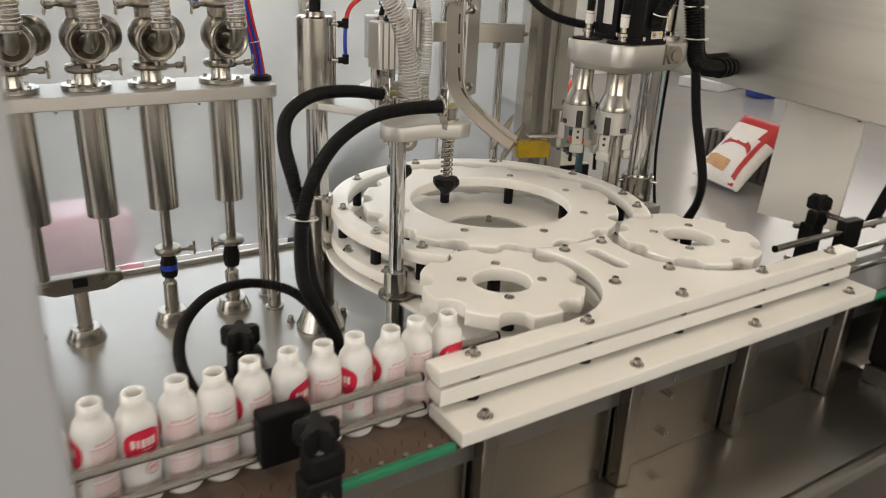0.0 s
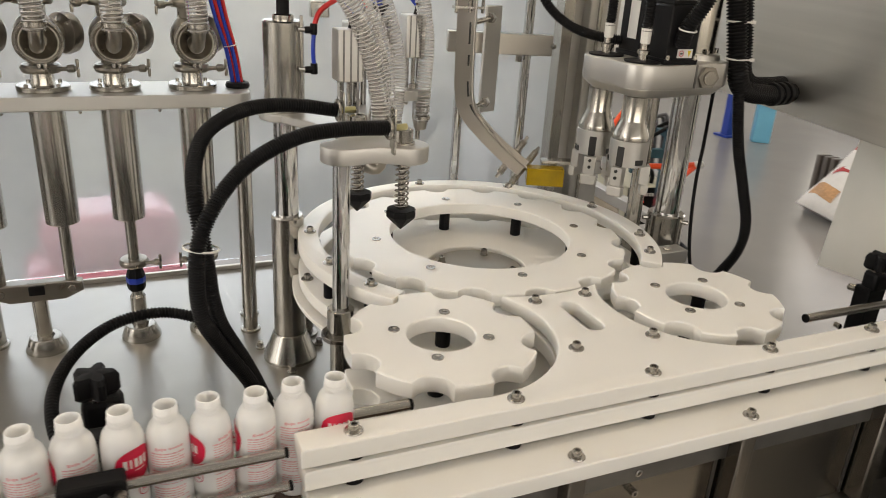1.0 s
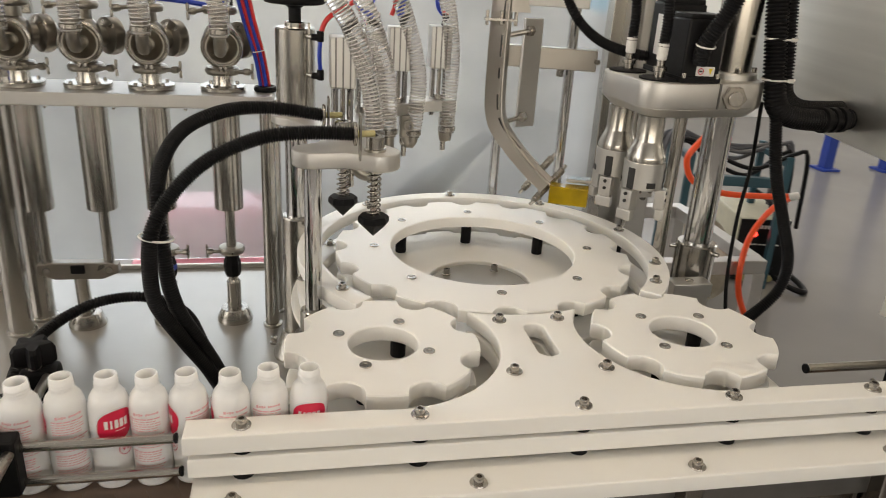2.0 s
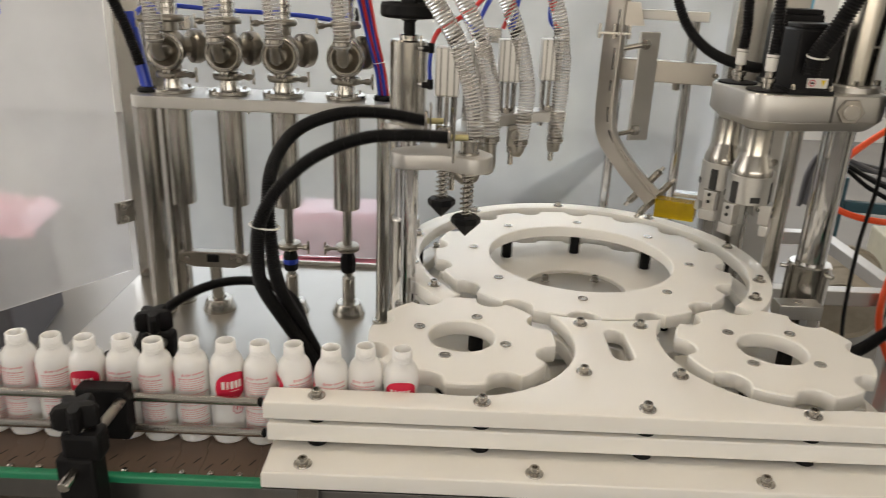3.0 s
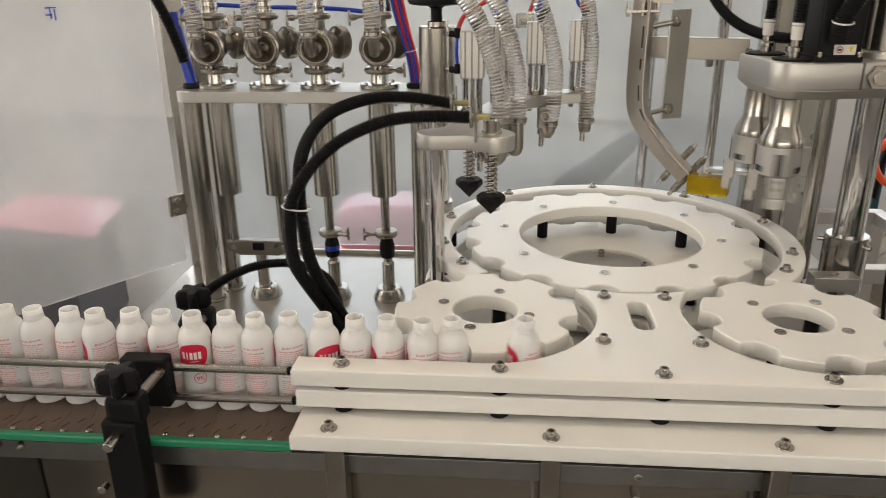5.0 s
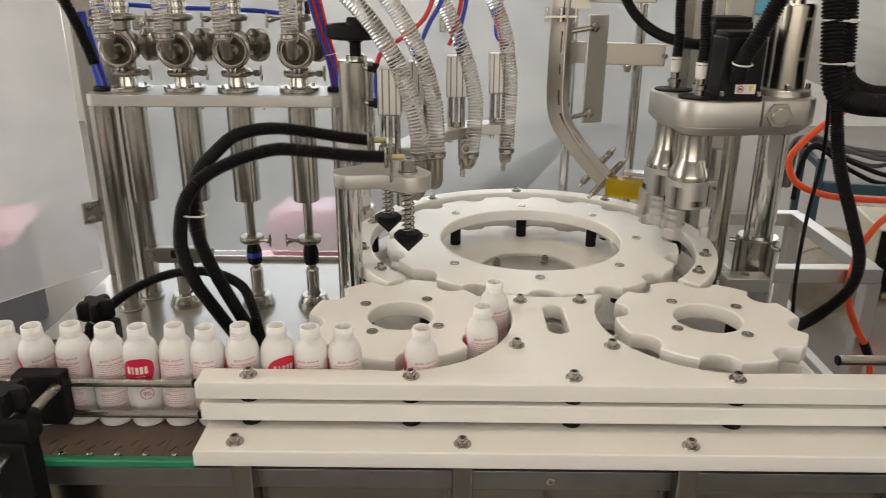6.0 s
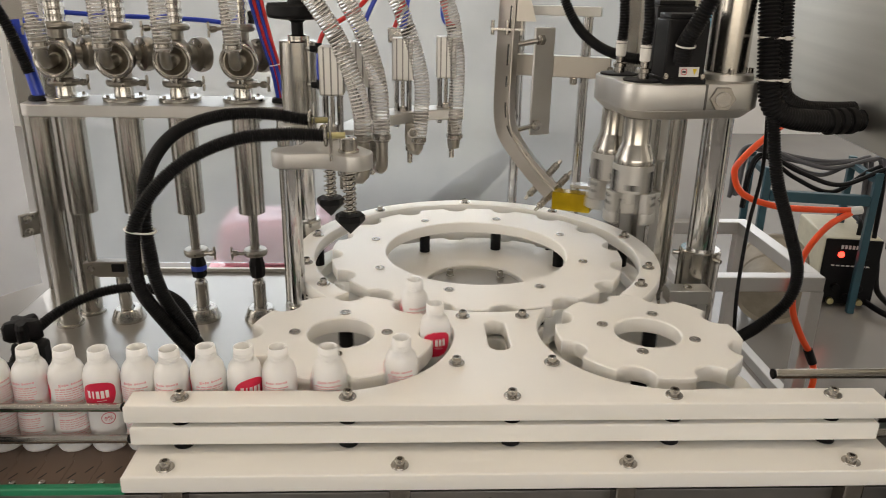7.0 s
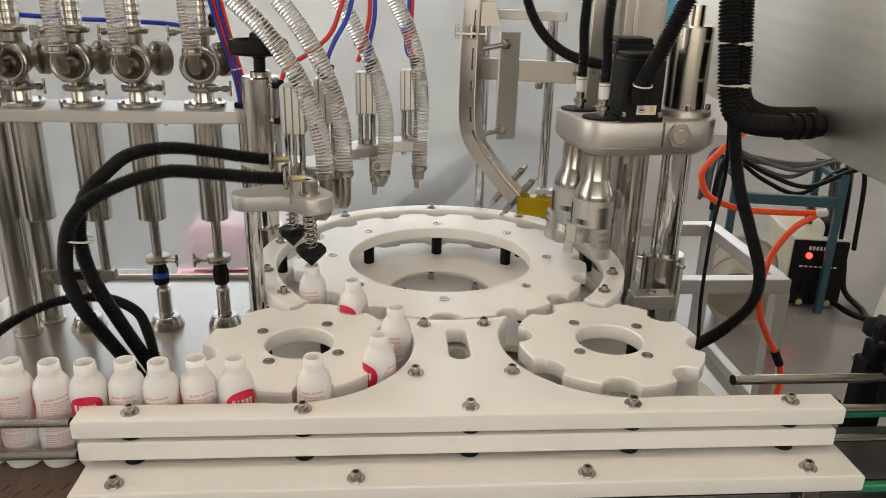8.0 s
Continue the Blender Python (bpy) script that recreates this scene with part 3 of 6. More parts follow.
part("upper_disc", star(B(), 0.298, 0.3033, 0.0285, 16, 0.186, TOP - 0.025, TOP), HDPE, TURNTABLE, angle=30)
part("lower_disc", star(B(), 0.296, 0.3033, 0.0285, 16, 0.104, 0.950, 0.964), HDPE, TURNTABLE, angle=30)
part("hub_plate", lathe(B(), [(0.101, 0.935), (0.101, 0.956), (0.099, 0.958), (0, 0.958)], 48), TABLE_STEEL, TURNTABLE, "grey steel hub plate")
for _k in range(4):
    _a = radians(90 * _k + 57)
    part("hub_bolt", lathe(B(), [(0.009, 0), (0.009, 0.002), (0.007, 0.003), (0.007, 0.013), (0.004, 0.014), (0.004, 0.009), (0, 0.009)], 14, (0.077 * math.cos(_a), 0.077 * math.sin(_a), 0.958)), BOLT, TURNTABLE)
for _k in range(8):
    _a = radians(45 * _k)
    _x, _y = 0.2205 * math.cos(_a), 0.2205 * math.sin(_a)
    part("standoff", rod(B(), (_x, _y, 0.9635), (_x, _y, TOP - 0.0245), 0.012, 16), BLACK, TURNTABLE, "black standoff")
    part("screw", SCREW_MESH, BOLT, TURNTABLE, m=pose(_x, _y, TOP))

# ---- piston fillers ----
PX, PY = (0.108, 0.239, 0.365, 0.511), 1.675
PLATE_Z = 1.290
_m = thing("pump_mounting_plate", pose(0, 0, 0), "long aluminium plate carrying the piston pumps", "mounting plate")
_loop = [*arc(0.055, 1.628, 0.028, 180, 270, 8), *arc(0.590, 1.628, 0.028, 270, 360, 8), *arc(0.590, 1.727, 0.028, 0, 90, 8), *arc(0.055, 1.727, 0.028, 90, 180, 8)]
part("plate", slab(B(), _loop, 1.263, PLATE_Z, bev=0.002), ALU, _m)
for _x in (0.09, 0.17, 0.30, 0.44, 0.56):
    part("edge_screw", rod(B(), (_x, 1.601, 1.262), (_x, 1.601, 1.258), 0.003, 8), BOLT, _m)


def column(x, y, z0, z1, r, label, foot=True):
    c = thing("column", pose(x, y, z0), label, "column", "columns of the machine")
    part("tube", rod(B(), (0, 0, 0), (0, 0, z1 - z0), r, 28), TURNED, c)
    if foot:
        part("foot_ring", lathe(B(), [(r + 0.006, 0), (r + 0.006, 0.006), (r + 0.001, 0.008)], 28), STEEL, c)
    return c


for _x, _y, _r in ((0.040, 1.66, 0.0265), (0.066, 1.735, 0.0265), (0.602, 1.655, 0.0165), (0.612, 1.735, 0.0165)):
    column(_x, _y, TABLE_Z, 1.262, _r, "polished steel column under the pump plate")
for _x, _y in ((0.052, 1.665), (0.600, 1.675)):
    _c = thing("cable_gland", pose(_x, _y, PLATE_Z), "black cable bushing in the pump plate", "bushing", "bushings")
    part("collar", lathe(B(), [(0.024, 0), (0.025, 0.004), (0.023, 0.010), (0.016, 0.012), (0.012, 0.004)], 20), BLACK, _c)


def clamp_ring(bm, z, r, at):
    """A tri-clamp band with its wing nut bosses."""
    lathe(bm, [(r * 0.72, z), (r * 0.92, z + 0.001), (r, z + 0.006), (r, z + 0.011), (r * 0.92, z + 0.016), (r * 0.72, z + 0.017)], 28, at)
    return bm


def wing(bm, p, q):
    rod(bm, p, q, 0.0042, 10)
    d = (Vector(q) - Vector(p)).normalized()
    m, _ = axis(Vector(p) + d * 0.020, Vector(p) + d * 0.040)
    lathe(bm, [(0.006, 0), (0.0075, 0.002), (0.0075, 0.012), (0.005, 0.014)], 10, m=m)
    for s in (-1, 1):
        box(bm, Vector(q) + Vector((0, 0, s * 0.009)), (0.006, 0.005, 0.016), 0.002)
    return bm


def ring_tube(bm, c, r, tube, ax, n=26, k=8):
    """A torus at c whose axis is ax."""
    m, _ = axis(c, Vector(c) + Vector(ax))
    rings = []
    for i in range(n):
        a = 2 * math.pi * i / n
        rings.append([bm.verts.new(m @ Vector(((r + tube * math.cos(b)) * math.cos(a), (r + tube * math.cos(b)) * math.sin(a), tube * math.sin(b)))) for b in (2 * math.pi * j / k for j in range(k))])
    rings.append(rings[0])
    grid_faces(bm, rings)
    return bm


def piston_pump(x, single, tilt):
    """A pump through the mounting plate: barrel and rod below, ball valve with clamps above."""
    p = thing("piston_pump", pose(x, PY, 0), "stainless piston pump with clamped valve body on top", "piston pump", "piston pumps")
    part("barrel", lathe(B(), [(0.030, 1.021), (0.0322, 1.023), (0.0322, 1.263), (0.030, 1.264)], 32), TURNED, p)
    part("flange", lathe(B(), [(0.046, PLATE_Z), (0.0475, 1.2915), (0.0475, 1.299), (0.046, 1.3005), (0.022, 1.301)], 32), TURNED, p)
    for k in range(4):
        a = radians(45 + 90 * k)
        part("flange_screw", lathe(B(), [(0.004, 0), (0.004, 0.004), (0.002, 0.0045), (0, 0.003)], 10, (0.039 * math.cos(a), 0.039 * math.sin(a), 1.3008)), BOLT, p)
    part("neck", lathe(B(), [(0.022, 1.300), (0.0215, 1.302), (0.0205, 1.322), (0.030, 1.324)], 26), TURNED, p)
    band = part("clamp_band", clamp_ring(B(), 1.323, 0.036, (0, 0, 0)), CAST, p)
    part("wing_nut", wing(B(), (0.026, -0.020, 1.3315), (0.064, -0.026, 1.334)), CAST, band)
    body = B()
    lathe(body, [(0.030, 1.339), (0.022, 1.342), (0.021, 1.358), (0.030, 1.366), (0.036, 1.378), (0.038, 1.392), (0.036, 1.406), (0.030, 1.418), (0.021, 1.428), (0.021, 1.448), (0.030, 1.450)], 30)
    part("valve_body", body, CAST, p)
    m = pose(0.012, 0.0, 1.392, 0, 0, tilt)
    side = lathe(B(), [(0.022, 0.015), (0.022, 0.030), (0.032, 0.033), (0.038, 0.037), (0.040, 0.048), (0.038, 0.059), (0.028, 0.067), (0.0, 0.069)], 28, m=m @ pose(0, 0, 0, 0, 90, 0))
    part("side_cap", side, CAST, p, "domed side cap")
    front = B()
    fm = pose(0.004, -0.020, 1.386, 90, 0, 4)
    lathe(front, [(0.022, 0.0), (0.0215, 0.026), (0.034, 0.030), (0.034, 0.036), (0.031, 0.036), (0.014, 0.020), (0.0, 0.018)], 28, m=fm)
    part("inlet_port", front, CAST, p, "dished inlet port")
    clip = B()
    ring_tube(clip, fm @ Vector((0, 0, 0.033)), 0.0375, 0.0052, fm.to_3x3() @ Vector((0, 0, 1)), 32, 8)
    for sx in (-1, 1):
        box(clip, fm @ Vector((sx * 0.005, -0.043, 0.033)), (0.007, 0.009, 0.012), 0.002)
    part("inlet_clamp", clip, BOLT, p, "round pipe clamp ring")
    band = part("clamp_band", clamp_ring(B(), 1.447, 0.036, (0, 0, 0)), CAST, p)
    part("wing_nut", wing(B(), (-0.026, -0.016, 1.4555), (-0.060, -0.030, 1.452)), CAST, band)
    part("outlet", lathe(B(), [(0.022, 1.462), (0.021, 1.466), (0.0205, 1.56)], 24), TURNED, p)
    for k in range(5):
        part("hose_band", lathe(B(), [(0.0206, 0), (0.0228, 0.001), (0.0228, 0.006), (0.0206, 0.007)], 24, (0, 0, 1.472 + 0.016 * k)), BOLT, p)
    part("elbow_pipe", hose(B(), [(0.003, -0.036, 1.384), (0.004, -0.070, 1.380), (0.006, -0.094, 1.387), (0.007, -0.106, 1.408), (0.007, -0.108, 1.440)], 0.0125, 16), CAST, p, "bent inlet pipe")
    run = [(0.007, -0.108, 1.412), (0.007, -0.108, 1.45), (0.003, -0.103, 1.50), (-0.004, -0.094, 1.60)]
    part("elbow_hose", hose(B(), run, 0.0185, 18), CLEAR_HOSE, p, "clear inlet hose")
    part("hose_wire", coil(B(), run, 0.0189, 0.0070, 0.0013), HOSE_WIRE, p, "wire coil in the hose")
    part("hose_clip", lathe(B(), [(0.0186, 0), (0.0206, 0.001), (0.0206, 0.009), (0.0186, 0.010)], 22, (0.007, -0.108, 1.418)), BOLT, p)
    if single:
        part("piston_rod", rod(B(), (0, 0.004, 0.925), (0, 0.004, 1.022), 0.0115), TURNED, p)
        band = part("rod_clamp", clamp_ring(B(), 0.908, 0.030, (0, 0.006, 0)), CAST, p)
        s = 1 if x < 0.45 else -1
        part("wing_nut", wing(B(), (s * 0.022, -0.010, 0.917), (s * 0.052, -0.022, 0.922)), CAST, band)
        part("coupling", lathe(B(), [(0.010, 0.845), (0.017, 0.848), (0.0195, 0.856), (0.0195, 0.884), (0.017, 0.892), (0.013, 0.908)], 8, (0, 0.012, 0)), BLACK, p, "black coupling nut")
        part("coupling_band", lathe(B(), [(0.0198, 0.866), (0.0202, 0.867), (0.0202, 0.878), (0.0198, 0.879)], 8, (0, 0.012, 0)), BLUE if x < 0.45 else BLACK, p)
        part("lower_rod", lathe(B(), [(0.009, 0.732), (0.0165, 0.734), (0.0165, 0.828), (0.012, 0.834), (0.010, 0.846)], 24, (0, 0.020, 0)), TURNED, p)
        part("foot", lathe(B(), [(0.0425, TABLE_Z), (0.0425, 0.731), (0.032, 0.757), (0.030, 0.759), (0.018, 0.759), (0.017, 0.745)], 36, (0, 0.022, 0)), TURNED, p, "conical floor seal")
    else:
        part("piston_rod", rod(B(), (0, 0.004, 0.872), (0, 0.004, 1.022), 0.0115), TURNED, p)
    return p


for _x, _s, _t in zip(PX, (False, False, True, True), (42, 44, 46, 55)):
    piston_pump(_x, _s, _t)
_y = thing("piston_yoke", pose(0.1735, 1.680, 0), "steel yoke joining two piston rods over one foot", "yoke")
part("crossbar", slab(B(), [(-0.088, 0.868), (-0.086, 0.888), (-0.060, 0.893), (0.060, 0.893), (0.086, 0.888), (0.088, 0.868), (0.052, 0.852), (-0.052, 0.852)], -0.014, 0.014, bev=0.003), CAST, _y, m=pose(0, 0, 0, 90))
for _o in (-0.066, 0.066):
    part("pin", rod(B(), (_o, -0.019, 0.876), (_o, 0.016, 0.876), 0.008, 14), BOLT, _y)
part("fork_nut", box(B(), (0, -0.012, 0.878), (0.030, 0.014, 0.020), 0.002), BLACK, _y)
part("stem", rod(B(), (0, 0.010, 0.735), (0, 0.002, 0.856), 0.0155), TURNED, _y)
part("foot", lathe(B(), [(0.0425, TABLE_Z), (0.0425, 0.731), (0.032, 0.757), (0.030, 0.759), (0.018, 0.759), (0.017, 0.745)], 36, (0, 0.014, 0)), TURNED, _y, "conical floor seal")

_h = thing("air_tube", pose(0, 0, 0), "blue pneumatic tube running behind the pumps", "air tube", "air tubes")
part("tube", hose(B(), [(0.050, 1.668, 1.298), (0.035, 1.672, 1.37), (0.022, 1.69, 1.44), (0.05, 1.73, 1.478), (0.20, 1.76, 1.472), (0.40, 1.76, 1.466), (0.52, 1.75, 1.452)], 0.0055, 8), BLUE, _h)
part("tube_sleeve", hose(B(), [(0.048, 1.672, 1.292), (0.034, 1.676, 1.36), (0.020, 1.684, 1.43), (0.012, 1.690, 1.462)], 0.0135, 12), BLUE, _h, "blue tube bundle")
part("end_fitting", lathe(B(), [(0.0, 0.0), (0.018, 0.0), (0.020, 0.012), (0.016, 0.034), (0.0, 0.036)], 18, (0.515, 1.735, 1.455)), BLACK, _h, "black silencer")
_h = thing("cable_sleeve", pose(0, 0, 0), "black ribbed cable sleeve beside the corner post", "cable sleeve")
part("sleeve", corrugated(B(), [(0.043, 1.652, 1.352), (0.034, 1.650, 1.39), (0.012, 1.648, 1.46), (-0.03, 1.64, 1.56)], 0.0135), RUBBER, _h)
_h = thing("tube_bundle", pose(0, 0, 0), "bundle of red and blue pneumatic tubes", "air tube", "air tubes")
for _i, _mt in enumerate((BLUE, RED_TUBE, BLUE, RED_TUBE)):
    _o = 0.006 * (_i - 1.5)
    part("tube", hose(B(), [(0.600 + _o, 1.672 + 0.004 * (_i % 2), 1.292), (0.590 + _o, 1.670 + 0.004 * (_i % 2), 1.36), (0.570 + _o * 1.2, 1.668, 1.44), (0.545 + _o * 1.5, 1.66, 1.56)], 0.0042, 8), _mt, _h)
part("cable_tie", ring_tube(B(), (0.588, 1.671, 1.375), 0.0125, 0.0012, (-0.2, 0, 1)), WHITE, _h)

# ---- filling head ----
FX, FY = 0.665, 1.513
_c = thing("column", pose(FX, FY, TABLE_Z), "polished steel column with a conical base carrying the filling head", "column", "columns of the machine")
part("base_cone", lathe(B(), [(0.058, 0), (0.058, 0.006), (0.036, 0.060), (0.034, 0.062)], 36), TURNED, _c)
part("tube", lathe(B(), [(0.033, 0.055), (0.033, 0.328), (0.031, 0.332), (0.026, 0.332)], 32), TURNED, _c)
part("shaft", rod(B(), (0, 0, 0.33), (0, 0, 0.62), 0.0235, 28), CHROME, _c, "chrome shaft")
for _a in (20, 140, 260):
    part("base_bolt", lathe(B(), [(0.010, 0), (0.010, 0.003), (0.007, 0.004), (0.007, 0.016), (0.003, 0.017), (0, 0.012)], 12, (0.075 * math.cos(radians(_a)), 0.075 * math.sin(radians(_a)), 0)), BOLT, _c)
_c = thing("rod_bracket", pose(0.690, 1.195, 0), "steel bracket with a collar round the guide rod", "bracket")
part("collar", lathe(B(), [(0.017, 0.945), (0.0235, 0.946), (0.0235, 0.992), (0.021, 0.994), (0.015, 0.994)], 28), TURNED, _c)
part("arm", slab(B(), [*arc(0, 0, 0.034, 110, 290, 14), (0.09, 0.00), (0.09, 0.07)], 0.936, 0.946, bev=0.002), SHEET, _c)
part("stub", rod(B(), (0, 0, TABLE_Z), (0, 0, 0.937), 0.0185, 20), TURNED, _c)

FILL_HEAD = thing("filling_head", pose(0, 0, 0), "filling head with clear hoses, nozzles and bottle locating cones", "filling head")
part("sleeve", lathe(B(), [(0.036, 1.265), (0.0385, 1.268), (0.0385, 1.440), (0.036, 1.443), (0.020, 1.443), (0.020, 1.452), (0.018, 1.454), (0, 1.454)], 36, (FX, FY, 0)), TURNED, FILL_HEAD)
_w = part("handwheel", lathe(B(), [(0.012, 1.450), (0.012, 1.478), (0.018, 1.483), (0.050, 1.486), (0.057, 1.488), (0.060, 1.493), (0.060, 1.510), (0.057, 1.516), (0.051, 1.515), (0.046, 1.501), (0.020, 1.500), (0.018, 1.520), (0.014, 1.526), (0, 1.527)], 40, (FX, FY, 0)), BLACK, FILL_HEAD, "black plastic handwheel")
part("crank_handle", box(B(), (FX + 0.01, FY - 0.004, 1.523), (0.052, 0.018, 0.014), 0.005), BLACK, _w)
part("lower_arm", slab(B(), [*arc(FX, FY, 0.050, 20, 250, 18), (0.712, 1.36), (0.722, 1.30), (0.775, 1.30), (0.79, 1.42), (0.77, 1.52)], 1.258, 1.274, bev=0.003), ALU, FILL_HEAD)
for _z in (1.358, 1.430):
    part("fitting_stub", rod(B(), (FX + 0.022, FY - 0.034, _z), (FX + 0.034, FY - 0.046, _z), 0.0045, 10), BOLT, FILL_HEAD)
    part("air_fitting", rod(B(), (FX + 0.030, FY - 0.044, _z), (FX + 0.052, FY - 0.046, _z), 0.0065, 12), BLACK, FILL_HEAD)
    part("fitting_elbow", rod(B(), (FX + 0.047, FY - 0.046, _z - 0.008), (FX + 0.047, FY - 0.046, _z + 0.012), 0.0068, 12), BLACK, FILL_HEAD)
part("sensor_rail", box(B(), (FX + 0.026, FY - 0.037, 1.375), (0.005, 0.006, 0.16), 0.001), STEEL, FILL_HEAD)
part("air_line", hose(B(), [(FX + 0.047, FY - 0.046, 1.365), (FX + 0.045, FY - 0.047, 1.395), (FX + 0.047, FY - 0.046, 1.425)], 0.004, 8), BLUE, FILL_HEAD)
# locating plate with its guide rod and the two spring cones
part("guide_rod", rod(B(), (0.690, 1.195, 0.90), (0.690, 1.195, 1.258), 0.0145, 24), CHROME, FILL_HEAD, "chrome guide rod")
_loop = [*arc(0.690, 1.197, 0.034, 150, 262, 10), (0.745, 1.172), *arc(0.796, 1.184, 0.037, 255, 400, 14), (0.800, 1.245), *arc(0.747, 1.292, 0.036, 10, 165, 12), (0.700, 1.240)]
part("locating_plate", slab(B(), _loop, 1.256, 1.284, bev=0.003, seg=3), ALU, FILL_HEAD, "rounded aluminium plate", angle=45)
CONES = []
for _x, _y in ((0.791, 1.184), (0.746, 1.290)):
    _b = part("spring_rod", rod(B(), (_x, _y, 1.165), (_x, _y, 1.310), 0.0065, 14), TURNED, FILL_HEAD)
    part("spring", helix(B(), (_x, _y, 1.172), 0.0105, 0.082, 9, 0.0017), BOLT, _b)
    part("spring_seat", lathe(B(), [(0.0, 1.248), (0.015, 1.248), (0.0155, 1.250), (0.0155, 1.256)], 20, (_x, _y, 0)), TURNED, FILL_HEAD)
    part("bush", lathe(B(), [(0.0185, 1.284), (0.0185, 1.288), (0.0155, 1.289), (0.0155, 1.308), (0.012, 1.310), (0, 1.310)], 24, (_x, _y, 0)), TURNED, FILL_HEAD)
    CONES.append(part("cone", lathe(B(), [(0.0, 1.134), (0.0245, 1.158), (0.0265, 1.161), (0.0265, 1.169), (0.024, 1.172), (0.0, 1.172)], 8, (_x, _y, 0)), BLACK, FILL_HEAD, "black locating cone", angle=20))
# fittings of the black hoses
for _x, _y in ((0.752, 1.160), (0.708, 1.299)):
    part("union_plate", box(B(), (_x + 0.012, _y, 1.312), (0.004, 0.024, 0.075), 0.002), STEEL, FILL_HEAD)
    part("union_ring", ring_tube(B(), (_x + 0.004, _y, 1.317), 0.0165, 0.003, (1, 0, 0)), BOLT, FILL_HEAD)
    part("brass_union", rod(B(), (_x + 0.006, _y, 1.317), (_x + 0.036, _y + 0.004, 1.317), 0.0055, 10), BRASS, FILL_HEAD)
# nozzles: pneumatic cylinder, guide rods, valve block, clear hose
part("nozzle_arm", slab(B(), [(0.735, 1.375), (0.79, 1.365), (0.85, 1.53), (0.93, 1.612), (1.02, 1.632), (1.02, 1.69), (0.90, 1.68), (0.80, 1.58)], 1.262, 1.286, bev=0.003), ALU, FILL_HEAD)
HOSE_RUNS = [[(0.806, 1.345, 1.268), (0.804, 1.345, 1.320), (0.794, 1.345, 1.371), (0.780, 1.345, 1.414), (0.762, 1.345, 1.460), (0.738, 1.345, 1.500), (0.705, 1.345, 1.545), (0.65, 1.35, 1.60)],
             [(0.839, 1.415, 1.255), (0.838, 1.415, 1.315), (0.835, 1.415, 1.361), (0.825, 1.415, 1.406), (0.811, 1.415, 1.450), (0.792, 1.415, 1.493), (0.762, 1.415, 1.545), (0.72, 1.42, 1.60)],
             [(0.914, 1.585, 1.215), (0.920, 1.585, 1.270), (0.923, 1.585, 1.338), (0.913, 1.585, 1.394), (0.897, 1.585, 1.448), (0.881, 1.585, 1.491), (0.855, 1.585, 1.545), (0.82, 1.58, 1.60)],
             [(1.000, 1.632, 1.215), (1.000, 1.632, 1.279), (1.003, 1.632, 1.333), (1.003, 1.632, 1.392), (0.997, 1.632, 1.437), (0.988, 1.632, 1.487), (0.967, 1.632, 1.545), (0.94, 1.63, 1.60)]]
NOZ = [(0.748, 1.368, -0.045), (0.800, 1.49, -0.03), (0.880, 1.60, -0.02), (0.978, 1.655, -0.012)]
for _i, (_x, _y, _o) in enumerate(NOZ):
    _n = part("nozzle_cylinder", box(B(), (_x, _y, 1.400), (0.046, 0.046, 0.090), 0.003), ALU, FILL_HEAD, "square aluminium air cylinder")
    for _k in (-0.013, 0.0, 0.013):
        part("groove", box(B(), (_x + _k, _y - 0.0232, 1.400), (0.003, 0.002, 0.088), 0), DARK_STEEL, _n)
    for _k in (-0.014, 0.014):
        part("guide_rod", rod(B(), (_x + _k, _y - 0.006, 1.250), (_x + _k, _y - 0.006, 1.356), 0.0062, 12), CHROME, _n)
    part("piston_rod", rod(B(), (_x, _y - 0.012, 1.262), (_x, _y - 0.012, 1.356), 0.0045, 12), TURNED, _n)
    part("rod_nut", rod(B(), (_x, _y - 0.012, 1.286), (_x, _y - 0.012, 1.298), 0.009, 6), BOLT, _n)
    part("air_fitting", rod(B(), (_x + 0.006, _y, 1.444), (_x + 0.014, _y, 1.470), 0.006, 10), BLACK, _n)
    _hx, _hy = HOSE_RUNS[_i][0][:2]
    _hz = HOSE_RUNS[_i][0][2]
    part("valve_block", box(B(), (_x + 0.016, _y - 0.014, 1.238), (0.022, 0.026, 0.050), 0.004), CAST, _n)
    part("valve_elbow", hose(B(), [(_x + 0.016, _y - 0.014, 1.222), ((_x + 0.016 + _hx) / 2, (_y - 0.014 + _hy) / 2, 1.198), (_hx, _hy, 1.205), (_hx, _hy, _hz + 0.015)], 0.0125, 14), CAST, _n)
    part("valve_lever", ring_tube(B(), (_x + 0.022, _y - 0.034, 1.242), 0.010, 0.0028, (0.3, -1, 0.2), 18, 6), CAST, _n)
    part("nozzle", lathe(B(), [(0.0045, 1.170), (0.006, 1.172), (0.006, 1.196), (0.010, 1.199), (0.010, 1.222)], 16, (_x + 0.016, _y - 0.014, 0)), TURNED, _n)
    _run = HOSE_RUNS[_i]
    _hx, _hy = _run[0][:2]
    _t = part("clear_hose", hose(B(), _run, 0.0165, 18), CLEAR_HOSE, FILL_HEAD, "clear ribbed filling hose")
    part("hose_wire", coil(B(), _run, 0.0170, 0.0068, 0.0013, 6), HOSE_WIRE, _t, "wire coil in the hose")
    part("hose_clip", lathe(B(), [(0.0168, 0), (0.0195, 0.001), (0.0195, 0.009), (0.0168, 0.010)], 20, (_hx, _hy, _run[0][2] + 0.004)), BOLT, _t)
